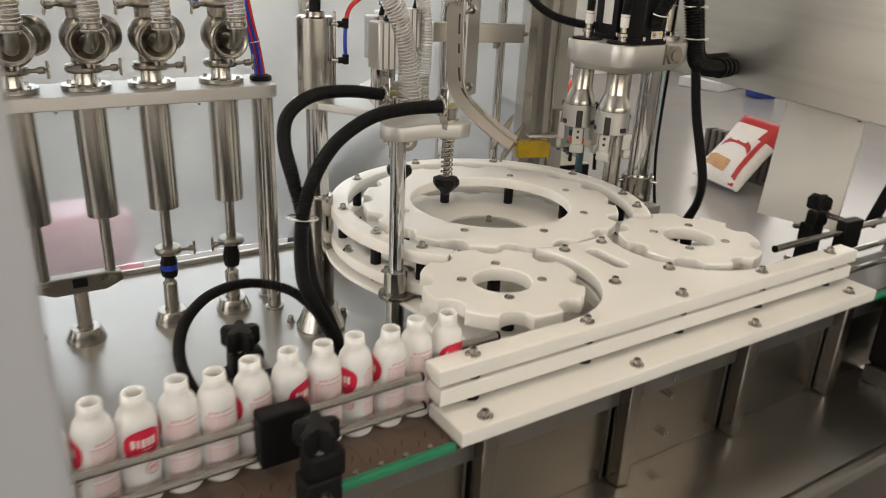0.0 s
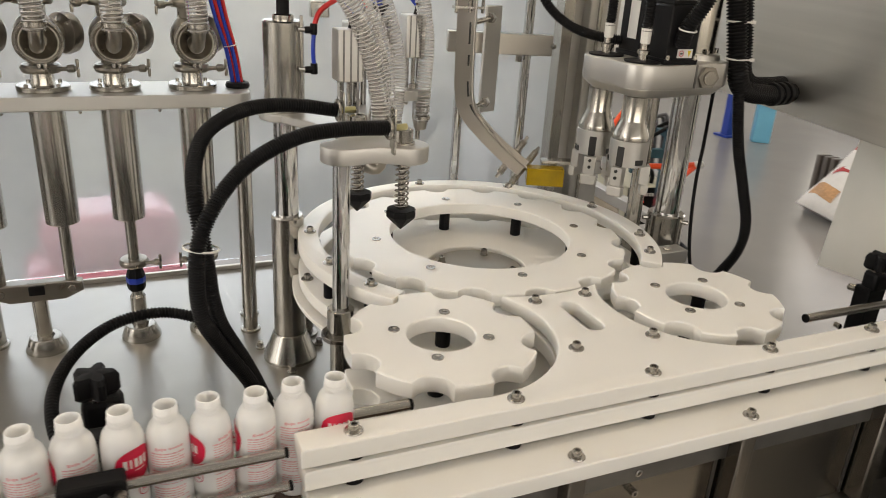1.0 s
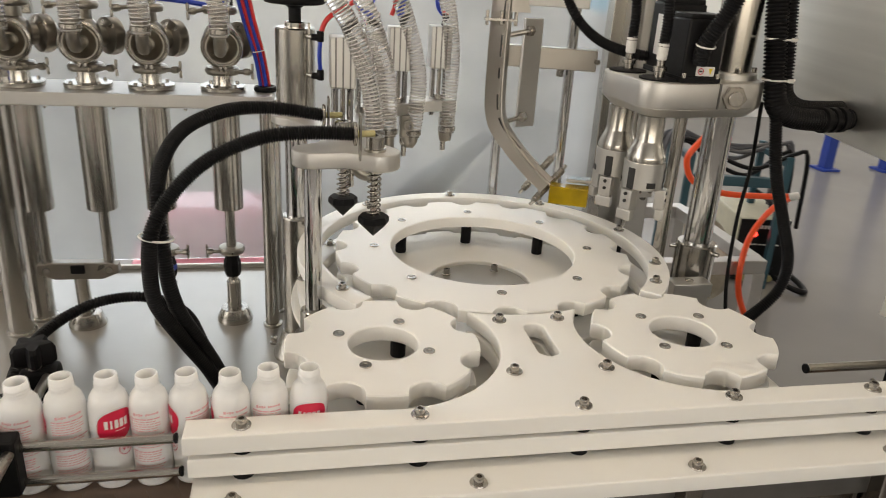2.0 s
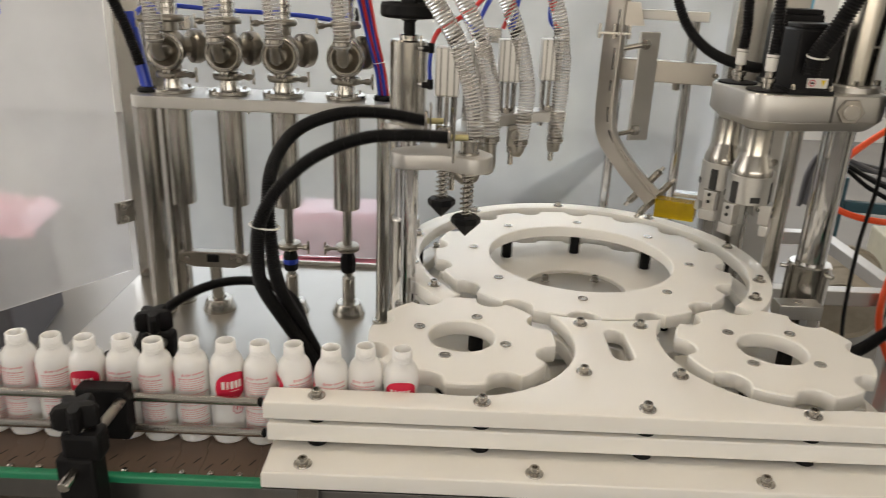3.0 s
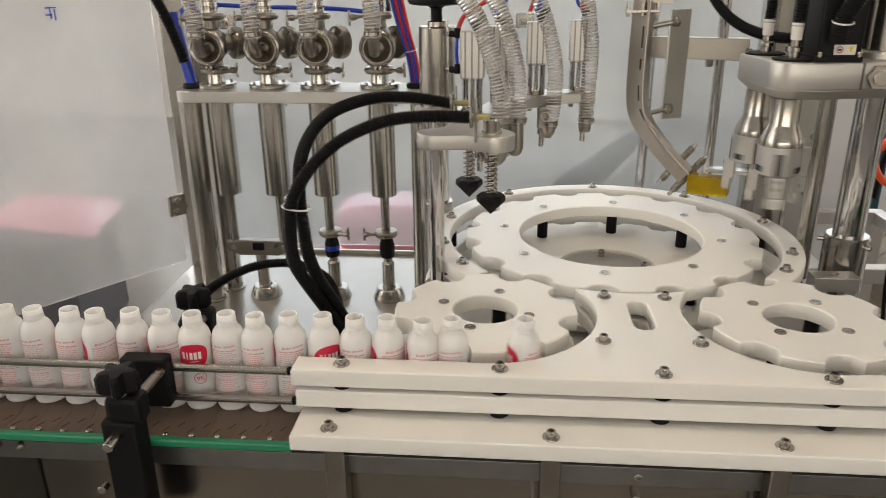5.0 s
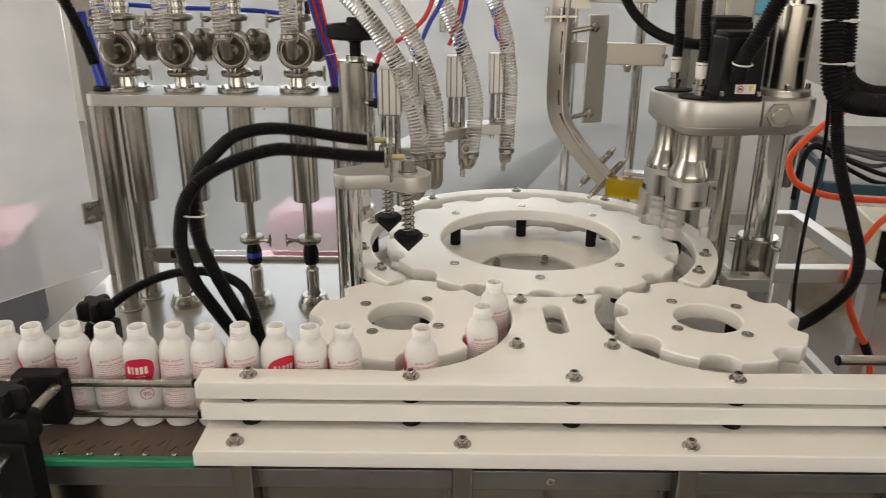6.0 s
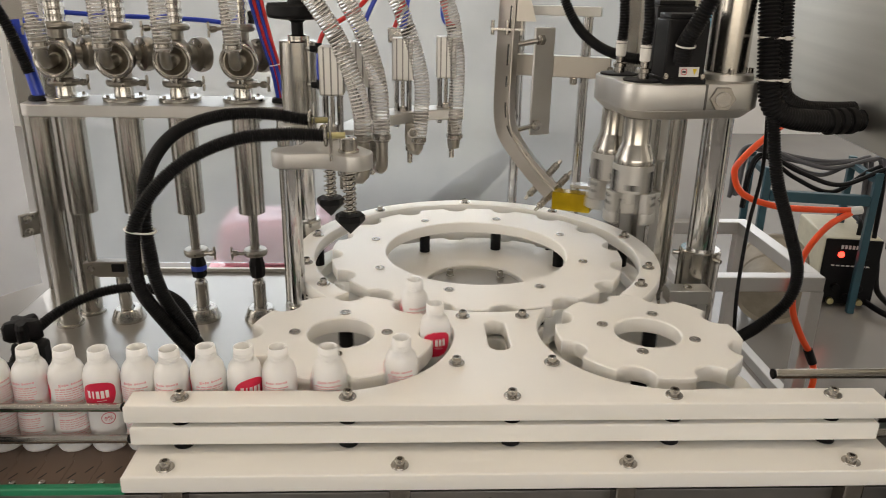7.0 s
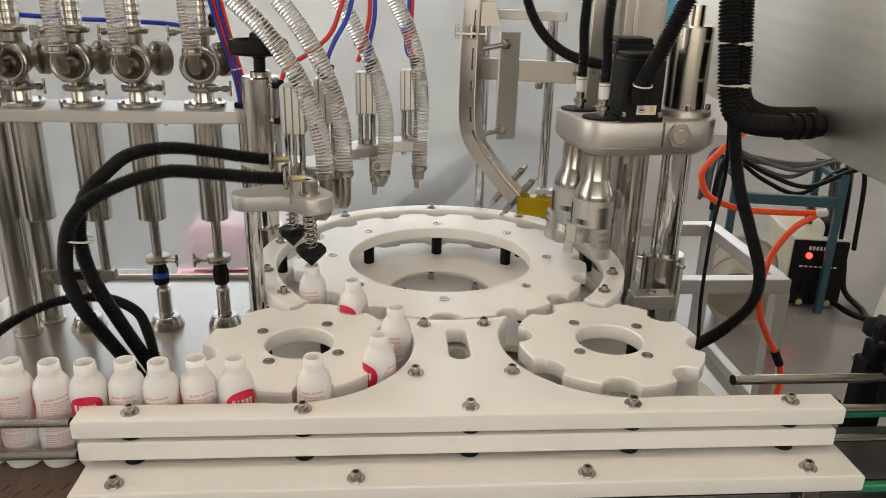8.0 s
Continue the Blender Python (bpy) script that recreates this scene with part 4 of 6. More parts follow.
AIR_RUNS = [(RED_TUBE, [(FX + 0.047, FY - 0.046, 1.436), (0.727, 1.47, 1.466), (0.776, 1.475, 1.498), (0.815, 1.49, 1.535), (0.84, 1.50, 1.60)]),
            (BLUE, [(0.806, 1.49, 1.466), (0.806, 1.492, 1.484), (0.822, 1.495, 1.52), (0.845, 1.50, 1.56), (0.86, 1.51, 1.61)]),
            (RED_TUBE, [(0.862, 1.595, 1.466), (0.868, 1.597, 1.482), (0.878, 1.60, 1.516), (0.888, 1.60, 1.56), (0.89, 1.60, 1.61)]),
            (BLUE, [(0.886, 1.60, 1.466), (0.884, 1.60, 1.484), (0.890, 1.605, 1.516), (0.899, 1.605, 1.56), (0.90, 1.605, 1.61)]),
            (BLUE, [(0.984, 1.655, 1.466), (0.970, 1.656, 1.484), (0.968, 1.657, 1.518), (0.973, 1.66, 1.56), (0.975, 1.66, 1.61)]),
            (RED_TUBE, [(0.992, 1.655, 1.466), (0.982, 1.656, 1.484), (0.975, 1.657, 1.518), (0.980, 1.66, 1.56), (0.982, 1.66, 1.61)])]
for _mt, _run in AIR_RUNS:
    part("air_line", hose(B(), _run, 0.0048, 8), _mt, FILL_HEAD)
# the black hoses bend as the head goes down: short rigid pieces between a raised and a lowered course
HIGH_LOW = [([(0.754, 1.160, 1.317), (0.684, 1.155, 1.319), (0.613, 1.145, 1.313), (0.545, 1.125, 1.289), (0.499, 1.105, 1.256), (0.467, 1.085, 1.216), (0.451, 1.074, 1.178), (0.446, 1.072, 1.132), (0.447, 1.073, 1.085), (0.456, 1.080, 1.050), (0.488, 1.095, 0.985), (0.520, 1.110, 0.922), (0.543, 1.118, 0.85), (0.550, 1.12, TABLE_Z - 0.02)],
             [(0.754, 1.160, 1.255), (0.704, 1.157, 1.257), (0.650, 1.150, 1.264), (0.583, 1.130, 1.274), (0.543, 1.115, 1.270), (0.507, 1.100, 1.260), (0.470, 1.087, 1.243), (0.446, 1.077, 1.224), (0.426, 1.073, 1.192), (0.415, 1.074, 1.150), (0.411, 1.080, 1.105), (0.420, 1.098, 1.043), (0.448, 1.112, 0.980), (0.484, 1.118, 0.915), (0.525, 1.120, 0.83), (0.550, 1.12, TABLE_Z - 0.02)]),
            ([(0.709, 1.300, 1.317), (0.639, 1.295, 1.328), (0.572, 1.280, 1.330), (0.518, 1.250, 1.320), (0.481, 1.215, 1.301), (0.461, 1.170, 1.270), (0.456, 1.128, 1.232), (0.460, 1.100, 1.175), (0.464, 1.096, 1.130), (0.468, 1.097, 1.085), (0.480, 1.106, 1.034), (0.511, 1.120, 0.964), (0.536, 1.130, 0.900), (0.558, 1.135, 0.83), (0.566, 1.14, TABLE_Z - 0.02)],
             [(0.709, 1.300, 1.254), (0.651, 1.295, 1.262), (0.603, 1.285, 1.272), (0.555, 1.270, 1.281), (0.514, 1.250, 1.283), (0.478, 1.220, 1.277), (0.456, 1.180, 1.259), (0.437, 1.138, 1.235), (0.430, 1.112, 1.200), (0.431, 1.100, 1.160), (0.436, 1.100, 1.120), (0.445, 1.107, 1.079), (0.464, 1.117, 1.023), (0.489, 1.126, 0.960), (0.515, 1.132, 0.90), (0.550, 1.136, 0.82), (0.566, 1.14, TABLE_Z - 0.02)])]
BENT = []


def bent_hose(high, low, pieces=30, ribs=7):
    """A ribbed hose cut into rigid pieces, each with its raised and its lowered place and direction."""
    h = thing("ribbed_hose", pose(0, 0, 0), "black ribbed hose rising from the table to the filling head", "hose", "black hoses")
    n = pieces * ribs * 4
    a, b = spline(high, 0.0013), spline(low, 0.0013)

    def at(run, u):
        x = max(0.0, min(1.0, u)) * (len(run) - 1.001)
        return run[int(x)].lerp(run[int(x) + 1], x % 1)

    form = (1.0, 1.0, 0.80, 0.80)
    rows = []
    for k in range(pieces):
        pts = [at(a, i / n) for i in range(k * ribs * 4, min(n, (k + 1) * ribs * 4 + 3))]
        ob = part("hose_piece", sweep(B(), pts, lambda i: 0.0121 * form[i % 4], 12), RUBBER, h)
        u = (k + 0.5) / pieces
        rows.append((ob, u))
    for ob, u in rows:
        BENT.append((ob, at(a, u), at(a, u + 0.015) - at(a, u - 0.015), at(b, u), at(b, u + 0.015) - at(b, u - 0.015)))
    return h


HOSES = [bent_hose(*_run) for _run in HIGH_LOW]
_t = part("cable_tie", ring_tube(B(), (0.456, 1.088, 1.172), 0.0245, 0.0018, (0.15, 0.1, 1), 26, 6), WHITE, HOSES[0], "white cable tie")
BENT.append((_t, Vector((0.456, 1.088, 1.172)), Vector((-0.1, 0, -1)), Vector((0.4305, 1.090, 1.172)), Vector((-0.1, 0, -1))))
_t = part("cable_tie", ring_tube(B(), (0.533, 1.122, 0.865), 0.026, 0.0016, (0.3, 0.1, -1), 26, 6), WHITE, HOSES[0])
BENT.append((_t, Vector((0.533, 1.122, 0.865)), Vector((0.3, 0, -1)), Vector((0.523, 1.122, 0.865)), Vector((0.4, 0, -1))))
_h = thing("ribbed_hose", pose(0, 0, 0), "black ribbed hose looping over to the rear rail clamp", "hose", "black hoses")
part("hose_run", corrugated(B(), [(0.548, 1.118, TABLE_Z), (0.538, 1.12, 0.85), (0.518, 1.130, 0.926), (0.499, 1.160, 0.968), (0.468, 1.200, 0.995), (0.403, 1.222, 1.012), (0.331, 1.205, 1.012), (0.275, 1.155, 0.998), (0.246, 1.09, 0.978), (0.245, 1.03, 0.955), (0.262, 0.985, 0.93)], 0.0096), RUBBER, _h)

# ---- cap chute ----
_c = thing("cap_chute", pose(0, 0, 0), "bent stainless cap chute with slotted faces", "cap chute")


def channel(bm, path, w, d, aside=0.0, ahead=0.0):
    """A bent box section swept along path, or shifted from it across its width and towards its face."""
    rings = []
    for i, p in enumerate(path):
        t = (path[min(i + 1, len(path) - 1)] - path[max(i - 1, 0)]).normalized()
        side = Vector((0.80, -0.60, 0)) - t * Vector((0.80, -0.60, 0)).dot(t)
        side.normalize()
        out = t.cross(side).normalized()
        rings.append([bm.verts.new(p + side * (a + aside) + out * (b + ahead)) for a, b in ((-w / 2, -d / 2), (w / 2, -d / 2), (w / 2, d / 2), (-w / 2, d / 2))])
    grid_faces(bm, rings)
    bm.faces.new(rings[0])
    bm.faces.new(rings[-1])
    return bm


CH = spline([(1.130, 1.690, 1.62), (1.122, 1.685, 1.48), (1.118, 1.675, 1.36), (1.118, 1.665, 1.27), (1.128, 1.650, 1.225), (1.155, 1.615, 1.185), (1.190, 1.570, 1.145), (1.222, 1.530, 1.115)], 0.012)
part("channel", channel(B(), CH, 0.040, 0.030), CHUTE_STEEL, _c, angle=60)
for _a, _bb in ((9, 15), (16, 21), (22, 25), (27, 31), (32, 36), (37, 41)):
    _bb = min(_bb, len(CH) - 1)
    if _bb - _a > 1:
        part("slot", channel(B(), CH[_a:_bb], 0.0042, 0.008, 0.0120, 0.0120), SOCKET, _c, "dark slot in the chute face")
        part("slot_edge", channel(B(), CH[_a:_bb], 0.0014, 0.008, 0.0149, 0.0125), STEEL, _c)
part("edge_strip", sweep(B(), [_p + Vector((0.018, -0.014, 0.0)) + Vector((-0.010, -0.012, 0)) for _p in CH], 0.0035, 6), CHUTE_STEEL, _c)
part("top_bracket", box(B(), (1.115, 1.665, 1.462), (0.075, 0.018, 0.006), 0.001), STEEL, _c)
for _x in (1.082, 1.115, 1.148):
    part("bracket_bolt", rod(B(), (_x, 1.660, 1.450), (_x, 1.660, 1.482), 0.004, 10), BOLT, _c)
part("top_fin", slab(B(), [(0.0, 0.0), (0.045, 0.0), (0.030, 0.05), (0.0, 0.05)], 0, 0.004, bev=0), CHUTE_STEEL, _c, m=pose(1.135, 1.66, 1.480, 90))
for _k, _z in ((0, 1.435), (1, 1.233)):
    part("standoff_bolt", rod(B(), (1.135, 1.690, _z - 0.010), (1.212, 1.736, _z), 0.0065, 12), TURNED, _c)
    part("standoff_nut", rod(B(), (1.198, 1.724, _z), (1.210, 1.734, _z), 0.013, 6), BOLT, _c)
for _o in (0.0, 0.030):
    for _s in (-1, 1):
        _p = Vector((1.200 + _o * 0.7, 1.555 - _o * 0.7, 1.140 - _o * 0.7))
        _e = _p + Vector((_s * 0.032, _s * 0.004, 0.036 * _s))
        part("pinch_bolt", corrugated(B(), [_p, _p.lerp(_e, 0.5), _e], 0.0088, 0.006, 10), CAST, _c)
        part("pinch_tip", rod(B(), _e, _e.lerp(_p, -0.25), 0.0042, 10), CAST, _c)
part("end_plate", box(B(), (1.300, 1.505, 1.138), (0.090, 0.030, 0.008), 0.001, Matrix.Rotation(-0.35, 4, "Z")), STEEL, _c)
part("end_block", box(B(), (1.258, 1.497, 1.108), (0.085, 0.038, 0.040), 0.002, Matrix.Rotation(-0.42, 4, "Z")), AMBER, _c, "amber acrylic cap block")
_s = thing("chute_stand", pose(0, 0, 0), "stand of chrome rods and aluminium bars holding the cap chute", "stand")
for _x, _y in ((1.318, 1.745), (1.165, 1.80)):
    part("rod", rod(B(), (_x, _y, TABLE_Z), (_x, _y, 1.50), 0.0125, 20), CHROME, _s)
part("mount_plate", box(B(), (1.215, 1.738, 1.335), (0.054, 0.008, 0.255), 0.002, Matrix.Rotation(0.35, 4, "Z")), ALU, _s)
part("cross_block", box(B(), (1.252, 1.764, 1.372), (0.262, 0.034, 0.050), 0.002, Matrix.Rotation(-0.30, 4, "Z")), CHUTE_STEEL, _s)
part("block_bolt", rod(B(), (1.372, 1.698, 1.372), (1.368, 1.709, 1.372), 0.006, 6), BOLT, _s)
part("top_bar", box(B(), (1.245, 1.770, 1.500), (0.215, 0.030, 0.022), 0.002, Matrix.Rotation(-0.32, 4, "Z")), ALU, _s)
part("clamp_screw", rod(B(), (1.29, 1.73, 1.332), (1.29, 1.73, 1.348), 0.009, 6), BOLT, _s)

# ---- capping head ----
CX, CY = 1.500, 1.346
_c = thing("column", pose(CX, CY, TABLE_Z), "polished column with a clamped collar carrying the capping head", "column", "columns of the machine")
part("tube", lathe(B(), [(0.042, 0), (0.042, 0.322), (0.039, 0.325), (0.03, 0.325)], 32), TURNED, _c)
part("shaft", rod(B(), (0, 0, 0.32), (0, 0, 0.66), 0.0285, 32), CHROME, _c, "chrome shaft")
for _a in (-60, 40, 160):
    part("collar_screw", rod(B(), (0.040 * math.cos(radians(_a)), 0.040 * math.sin(radians(_a)), 0.310), (0.054 * math.cos(radians(_a)), 0.054 * math.sin(radians(_a)), 0.310), 0.005, 10), BOLT, _c)
column(1.418, 1.352, 0.934, 1.345, 0.0125, "thin chrome guide rod of the capping head", False)
column(1.445, 1.40, 0.934, 1.345, 0.013, "thin chrome guide rod of the capping head", False)
_c = thing("steel_column", pose(1.528, 1.76, TABLE_Z), "square brushed steel column with a side rail behind the capping head", "column", "columns of the machine")
part("tube", box(B(), (0, 0, 0.55), (0.090, 0.06, 1.1), 0.005), ALU, _c)
part("back_plate", box(B(), (-0.066, 0.008, 0.55), (0.044, 0.012, 1.1), 0.002), ALU, _c)
part("side_rail", box(B(), (-0.104, -0.006, 0.55), (0.032, 0.040, 1.1), 0.002), STEEL, _c, "narrow bright side rail")
part("face_strip", box(B(), (-0.018, -0.033, 0.60), (0.010, 0.006, 0.96), 0.001), STEEL, _c)
for _z in (0.30, 0.44, 0.62):
    part("face_screw", SCREW_MESH, BOLT, _c, m=pose(0.028, -0.0305, _z, 90))
    part("rail_screw", SCREW_MESH, BOLT, _c, m=pose(-0.104, -0.0265, _z + 0.03, 90))
part("bracket", box(B(), (0.006, -0.052, 0.33), (0.050, 0.044, 0.036), 0.003), ALU, _c)
part("bracket_block", box(B(), (0.010, -0.046, 0.385), (0.036, 0.032, 0.075), 0.003), ALU, _c)
for _x in (-0.008, 0.020):
    part("bracket_screw", rod(B(), (_x, -0.074, 0.33), (_x, -0.081, 0.33), 0.005, 10), BOLT, _c)
_c = thing("clamp_block", pose(1.455, 1.272, 0.934), "aluminium clamp block on the bed plate", "block")
part("body", box(B(), (0, 0, 0.045), (0.085, 0.040, 0.030), 0.002), ALU, _c)
part("leg", box(B(), (0.028, 0, 0.015), (0.020, 0.030, 0.032), 0.001), ALU, _c)
part("screw", SCREW_MESH, BOLT, _c, m=pose(0, 0, 0.06))
CAP_HEAD = thing("capping_head", pose(0, 0, 0), "capping head with two gripper chucks and black motors", "capping head")
S1, S2 = (1.324, 1.290), (1.305, 1.386)
_loop = [*arc(*S1, 0.046, 195, 275, 12), (1.36, 1.240), (1.48, 1.266), *arc(1.498, 1.316, 0.052, -78, 20, 10), *arc(1.498, 1.372, 0.052, -10, 95, 10), (1.40, 1.432), (1.34, 1.430), *arc(*S2, 0.044, 60, 215, 16), (1.276, 1.326)]
part("plate", slab(B(), _loop, 1.350, 1.398, bev=0.003, seg=2), ALU, CAP_HEAD, "thick rounded aluminium plate", angle=45)
_b = B()
_rings = [[_b.verts.new((x + (1.40 - x) * k, y + (1.335 - y) * k, z)) for x, y in _loop] for k, z in ((0.02, 1.3515), (0.02, 1.349), (0.15, 1.333))]
grid_faces(_b, _rings)
_b.faces.new(_rings[-1])
part("lower_plate", _b, ALU, CAP_HEAD, "chamfered underside", angle=30)
part("clamp_slit", box(B(), (1.432, 1.2555, 1.374), (0.003, 0.006, 0.046), 0, Matrix.Rotation(0.21, 4, "Z")), DARK_STEEL, CAP_HEAD)
part("clamp_bolt", rod(B(), (1.466, 1.272, 1.372), (1.462, 1.248, 1.372), 0.023, 6), CAST, CAP_HEAD, "large hex bolt")
part("clamp_bolt_end", rod(B(), (1.462, 1.249, 1.372), (1.461, 1.242, 1.372), 0.014, 20), BOLT, CAP_HEAD)
part("sleeve_flange", lathe(B(), [(0.052, 1.398), (0.052, 1.408), (0.050, 1.410), (0.0385, 1.410)], 32, (CX, CY, 0)), ALU, CAP_HEAD)
part("sleeve", lathe(B(), [(0.037, 1.408), (0.0385, 1.411), (0.0385, 1.560), (0.036, 1.563), (0.018, 1.563), (0.018, 1.60), (0, 1.60)], 36, (CX, CY, 0)), TURNED, CAP_HEAD)
for _a in (-100, -20, 60):
    part("flange_screw", rod(B(), (CX + 0.045 * math.cos(radians(_a)), CY + 0.045 * math.sin(radians(_a)), 1.409), (CX + 0.045 * math.cos(radians(_a)), CY + 0.045 * math.sin(radians(_a)), 1.420), 0.005, 10), BOLT, CAP_HEAD)
for _n, (_x, _y, _h) in enumerate(((1.387, 1.292, 0.110), (1.394, 1.385, 0.130))):
    _mo = part("motor", box(B(), (_x, _y, 1.399 + _h / 2), (0.074, 0.074, _h), 0.004), MOTOR, CAP_HEAD, "black servo motor")
    part("motor_cap", box(B(), (_x, _y, 1.399 + _h + 0.004), (0.068, 0.068, 0.010), 0.003), MOTOR, _mo)
    part("motor_flange", box(B(), (_x, _y, 1.403), (0.080, 0.080, 0.010), 0.001), MOTOR, _mo)
    for _k in (-0.033, 0.033):
        part("motor_screw", rod(B(), (_x + _k, _y - 0.0385, 1.406), (_x + _k, _y - 0.0385, 1.416), 0.004, 8), BOLT, _mo)
    if _n == 0:
        part("warning_label", box(B(), (_x + 0.008, _y - 0.0376, 1.419), (0.036, 0.001, 0.017), 0), WHITE, _mo, "white warning label")
        part("label_mark", slab(B(), [(0.006, 0), (0.014, 0), (0.010, -0.011)], 0, 0.0008, bev=0), YELLOW, _mo, "yellow warning triangle", m=pose(_x + 0.008, _y - 0.0380, 1.4245, 90))
        part("label_mark", ring_tube(B(), (_x - 0.001, _y - 0.0385, 1.419), 0.0052, 0.0007, (0, 1, 0), 18, 4), RED, _mo)
        part("label_bar", box(B(), (_x - 0.001, _y - 0.0385, 1.419), (0.006, 0.0006, 0.003), 0), SOCKET, _mo)
    else:
        part("rating_plate", box(B(), (_x - 0.0376, _y - 0.006, 1.47), (0.001, 0.030, 0.075), 0), WHITE, _mo, "pale rating plate")
for _n, (_x, _y) in enumerate((S1, S2)):
    part("bearing_cap", lathe(B(), [(0.036, 1.398), (0.036, 1.401), (0.030, 1.402), (0.018, 1.402)], 28, (_x, _y, 0)), BLACK, CAP_HEAD)
    part("rotary_union", lathe(B(), [(0.010, 1.400), (0.010, 1.412), (0.013, 1.413), (0.013, 1.420), (0.008, 1.422), (0.008, 1.434)], 16, (_x, _y, 0)), BOLT, CAP_HEAD)
    part("union_cap", lathe(B(), [(0.0075, 1.432), (0.0095, 1.434), (0.0105, 1.462), (0.008, 1.464)], 16, (_x, _y, 0)), WHITE, CAP_HEAD, "white plastic hose fitting")
    part("air_sleeve", corrugated(B(), [(_x, _y, 1.456), (_x + 0.001, _y, 1.50), (_x - 0.002, _y + 0.004, 1.56), (_x + 0.004, _y + 0.01, 1.66)], 0.0105), RUBBER, CAP_HEAD)
part("motor_cable", corrugated(B(), [(1.377, 1.247, 1.435), (1.376, 1.235, 1.47), (1.393, 1.215, 1.52), (1.42, 1.20, 1.60), (1.44, 1.19, 1.66)], 0.0155), RUBBER, CAP_HEAD, "black ribbed motor cable")
part("cable_tie", ring_tube(B(), (1.377, 1.236, 1.466), 0.0165, 0.0016, (0, -0.2, 1), 22, 6), WHITE, CAP_HEAD)
CHUCKS = []
for _n, (_x, _y) in enumerate((S1, S2)):
    part("spindle_neck", rod(B(), (_x, _y, 1.325), (_x, _y, 1.3345), 0.023, 24), DARK_STEEL, CAP_HEAD)
    _k = part("gripper_chuck", lathe(B(), [(0.0, 1.240), (0.034, 1.240), (0.0378, 1.2425), (0.0378, 1.252), (0.037, 1.256), (0.0270, 1.281), (0.0258, 1.285), (0.0258, 1.331), (0.022, 1.333)], 36), TURNED, CAP_HEAD, "turned steel gripper chuck", m=pose(_x, _y, 0))
    part("chuck_sleeve", lathe(B(), [(0.0, 1.1905), (0.030, 1.1905), (0.0390, 1.192), (0.0395, 1.193), (0.0395, 1.2435), (0.0385, 1.2445), (0.034, 1.2445)], 36), ALU, _k, "satin chuck sleeve")
    for _a in (90, 210, 330):
        _r = Matrix.Rotation(radians(_a), 4, "Z")
        _j = B()
        box(_j, (0, 0, 0), (0.020, 0.025, 0.040), 0.002)
        box(_j, (0.003, 0, -0.030), (0.016, 0.033, 0.022), 0.003)
        bmesh.ops.transform(_j, matrix=_r @ pose(0.038, 0, 1.172), verts=_j.verts)
        part("jaw", _j, ALU, _k, "pale gripper jaw")
        _j = B()
        box(_j, (0, 0, 0), (0.0058, 0.0155, 0.042), 0.0025)
        bmesh.ops.transform(_j, matrix=_r @ pose(0.0378, 0, 1.213), verts=_j.verts)
        part("jaw_slot", _j, SOCKET, _k)
        _j = B()
        for _z in (1.170, 1.184):
            lathe(_j, [(0.0034, 0.0), (0.0034, 0.003), (0.0, 0.003)], 10, m=_r @ pose(0.0476, 0, _z, 0, 90))
        part("jaw_screw", _j, SOCKET, _k)
    for _a in (30, 150, 270):
        _j = B()
        box(_j, (0, 0, 0), (0.003, 0.018, 0.011), 0.001)
        bmesh.ops.transform(_j, matrix=Matrix.Rotation(radians(_a), 4, "Z") @ pose(0.0390, 0, 1.203), verts=_j.verts)
        part("window_slot", _j, SOCKET, _k)
    CHUCKS.append((_k, _x, _y))

# ---- cables and hood on the outfeed side ----
_h = thing("cable_bundle", pose(0, 0, 0), "thick black ribbed cable bundle tied with white ties", "cable bundle")
part("sleeve", corrugated(B(), [(1.553, 1.345, 1.70), (1.551, 1.315, 1.55), (1.553, 1.290, 1.45), (1.556, 1.278, 1.395), (1.573, 1.277, 1.352), (1.615, 1.285, 1.333), (1.69, 1.300, 1.325), (1.765, 1.315, 1.325)], 0.0215, 0.007), RUBBER, _h)
part("sleeve", corrugated(B(), [(1.582, 1.352, 1.70), (1.580, 1.322, 1.55), (1.582, 1.300, 1.45), (1.584, 1.292, 1.40), (1.60, 1.298, 1.368), (1.65, 1.320, 1.345), (1.71, 1.335, 1.340), (1.765, 1.342, 1.340)], 0.018, 0.006), RUBBER, _h)
for _z, _y in ((1.478, 1.302), (1.405, 1.285)):
    part("cable_tie", ring_tube(B(), (0, 0, 0), 0.0355, 0.0020, (0, 0, 1), 30, 6), WHITE, _h, m=Matrix.Translation((1.5665, _y, _z)) @ Matrix.Rotation(radians(14), 4, "Z") @ Matrix.Diagonal((1, 0.66, 1, 1)))
    part("tie_lock", box(B(), (1.578, _y - 0.023, _z), (0.010, 0.006, 0.007), 0.001), WHITE, _h)
for _x in (1.69, 1.712, 1.734):
    part("gland_ring", rod(B(), (_x, 1.300 + (_x - 1.69) * 0.2, 1.325), (_x + 0.012, 1.302 + (_x - 1.69) * 0.2, 1.325), 0.0255, 20), BLACK, _h)
_h = thing("ribbed_hose", pose(0, 0, 0), "black ribbed hose hanging from the bundle to behind the star wheel", "hose", "black hoses")
part("hose_run", corrugated(B(), [(1.566, 1.282, 1.40), (1.574, 1.275, 1.33), (1.598, 1.27, 1.22), (1.640, 1.272, 1.12), (1.675, 1.275, 1.03), (1.668, 1.275, 0.965), (1.62, 1.27, 0.915), (1.565, 1.25, 0.893), (1.49, 1.21, 0.885)], 0.0125), RUBBER, _h)
_h = thing("cable", pose(0, 0, 0), "thin black cable hanging beside the capping column", "cable", "cables")
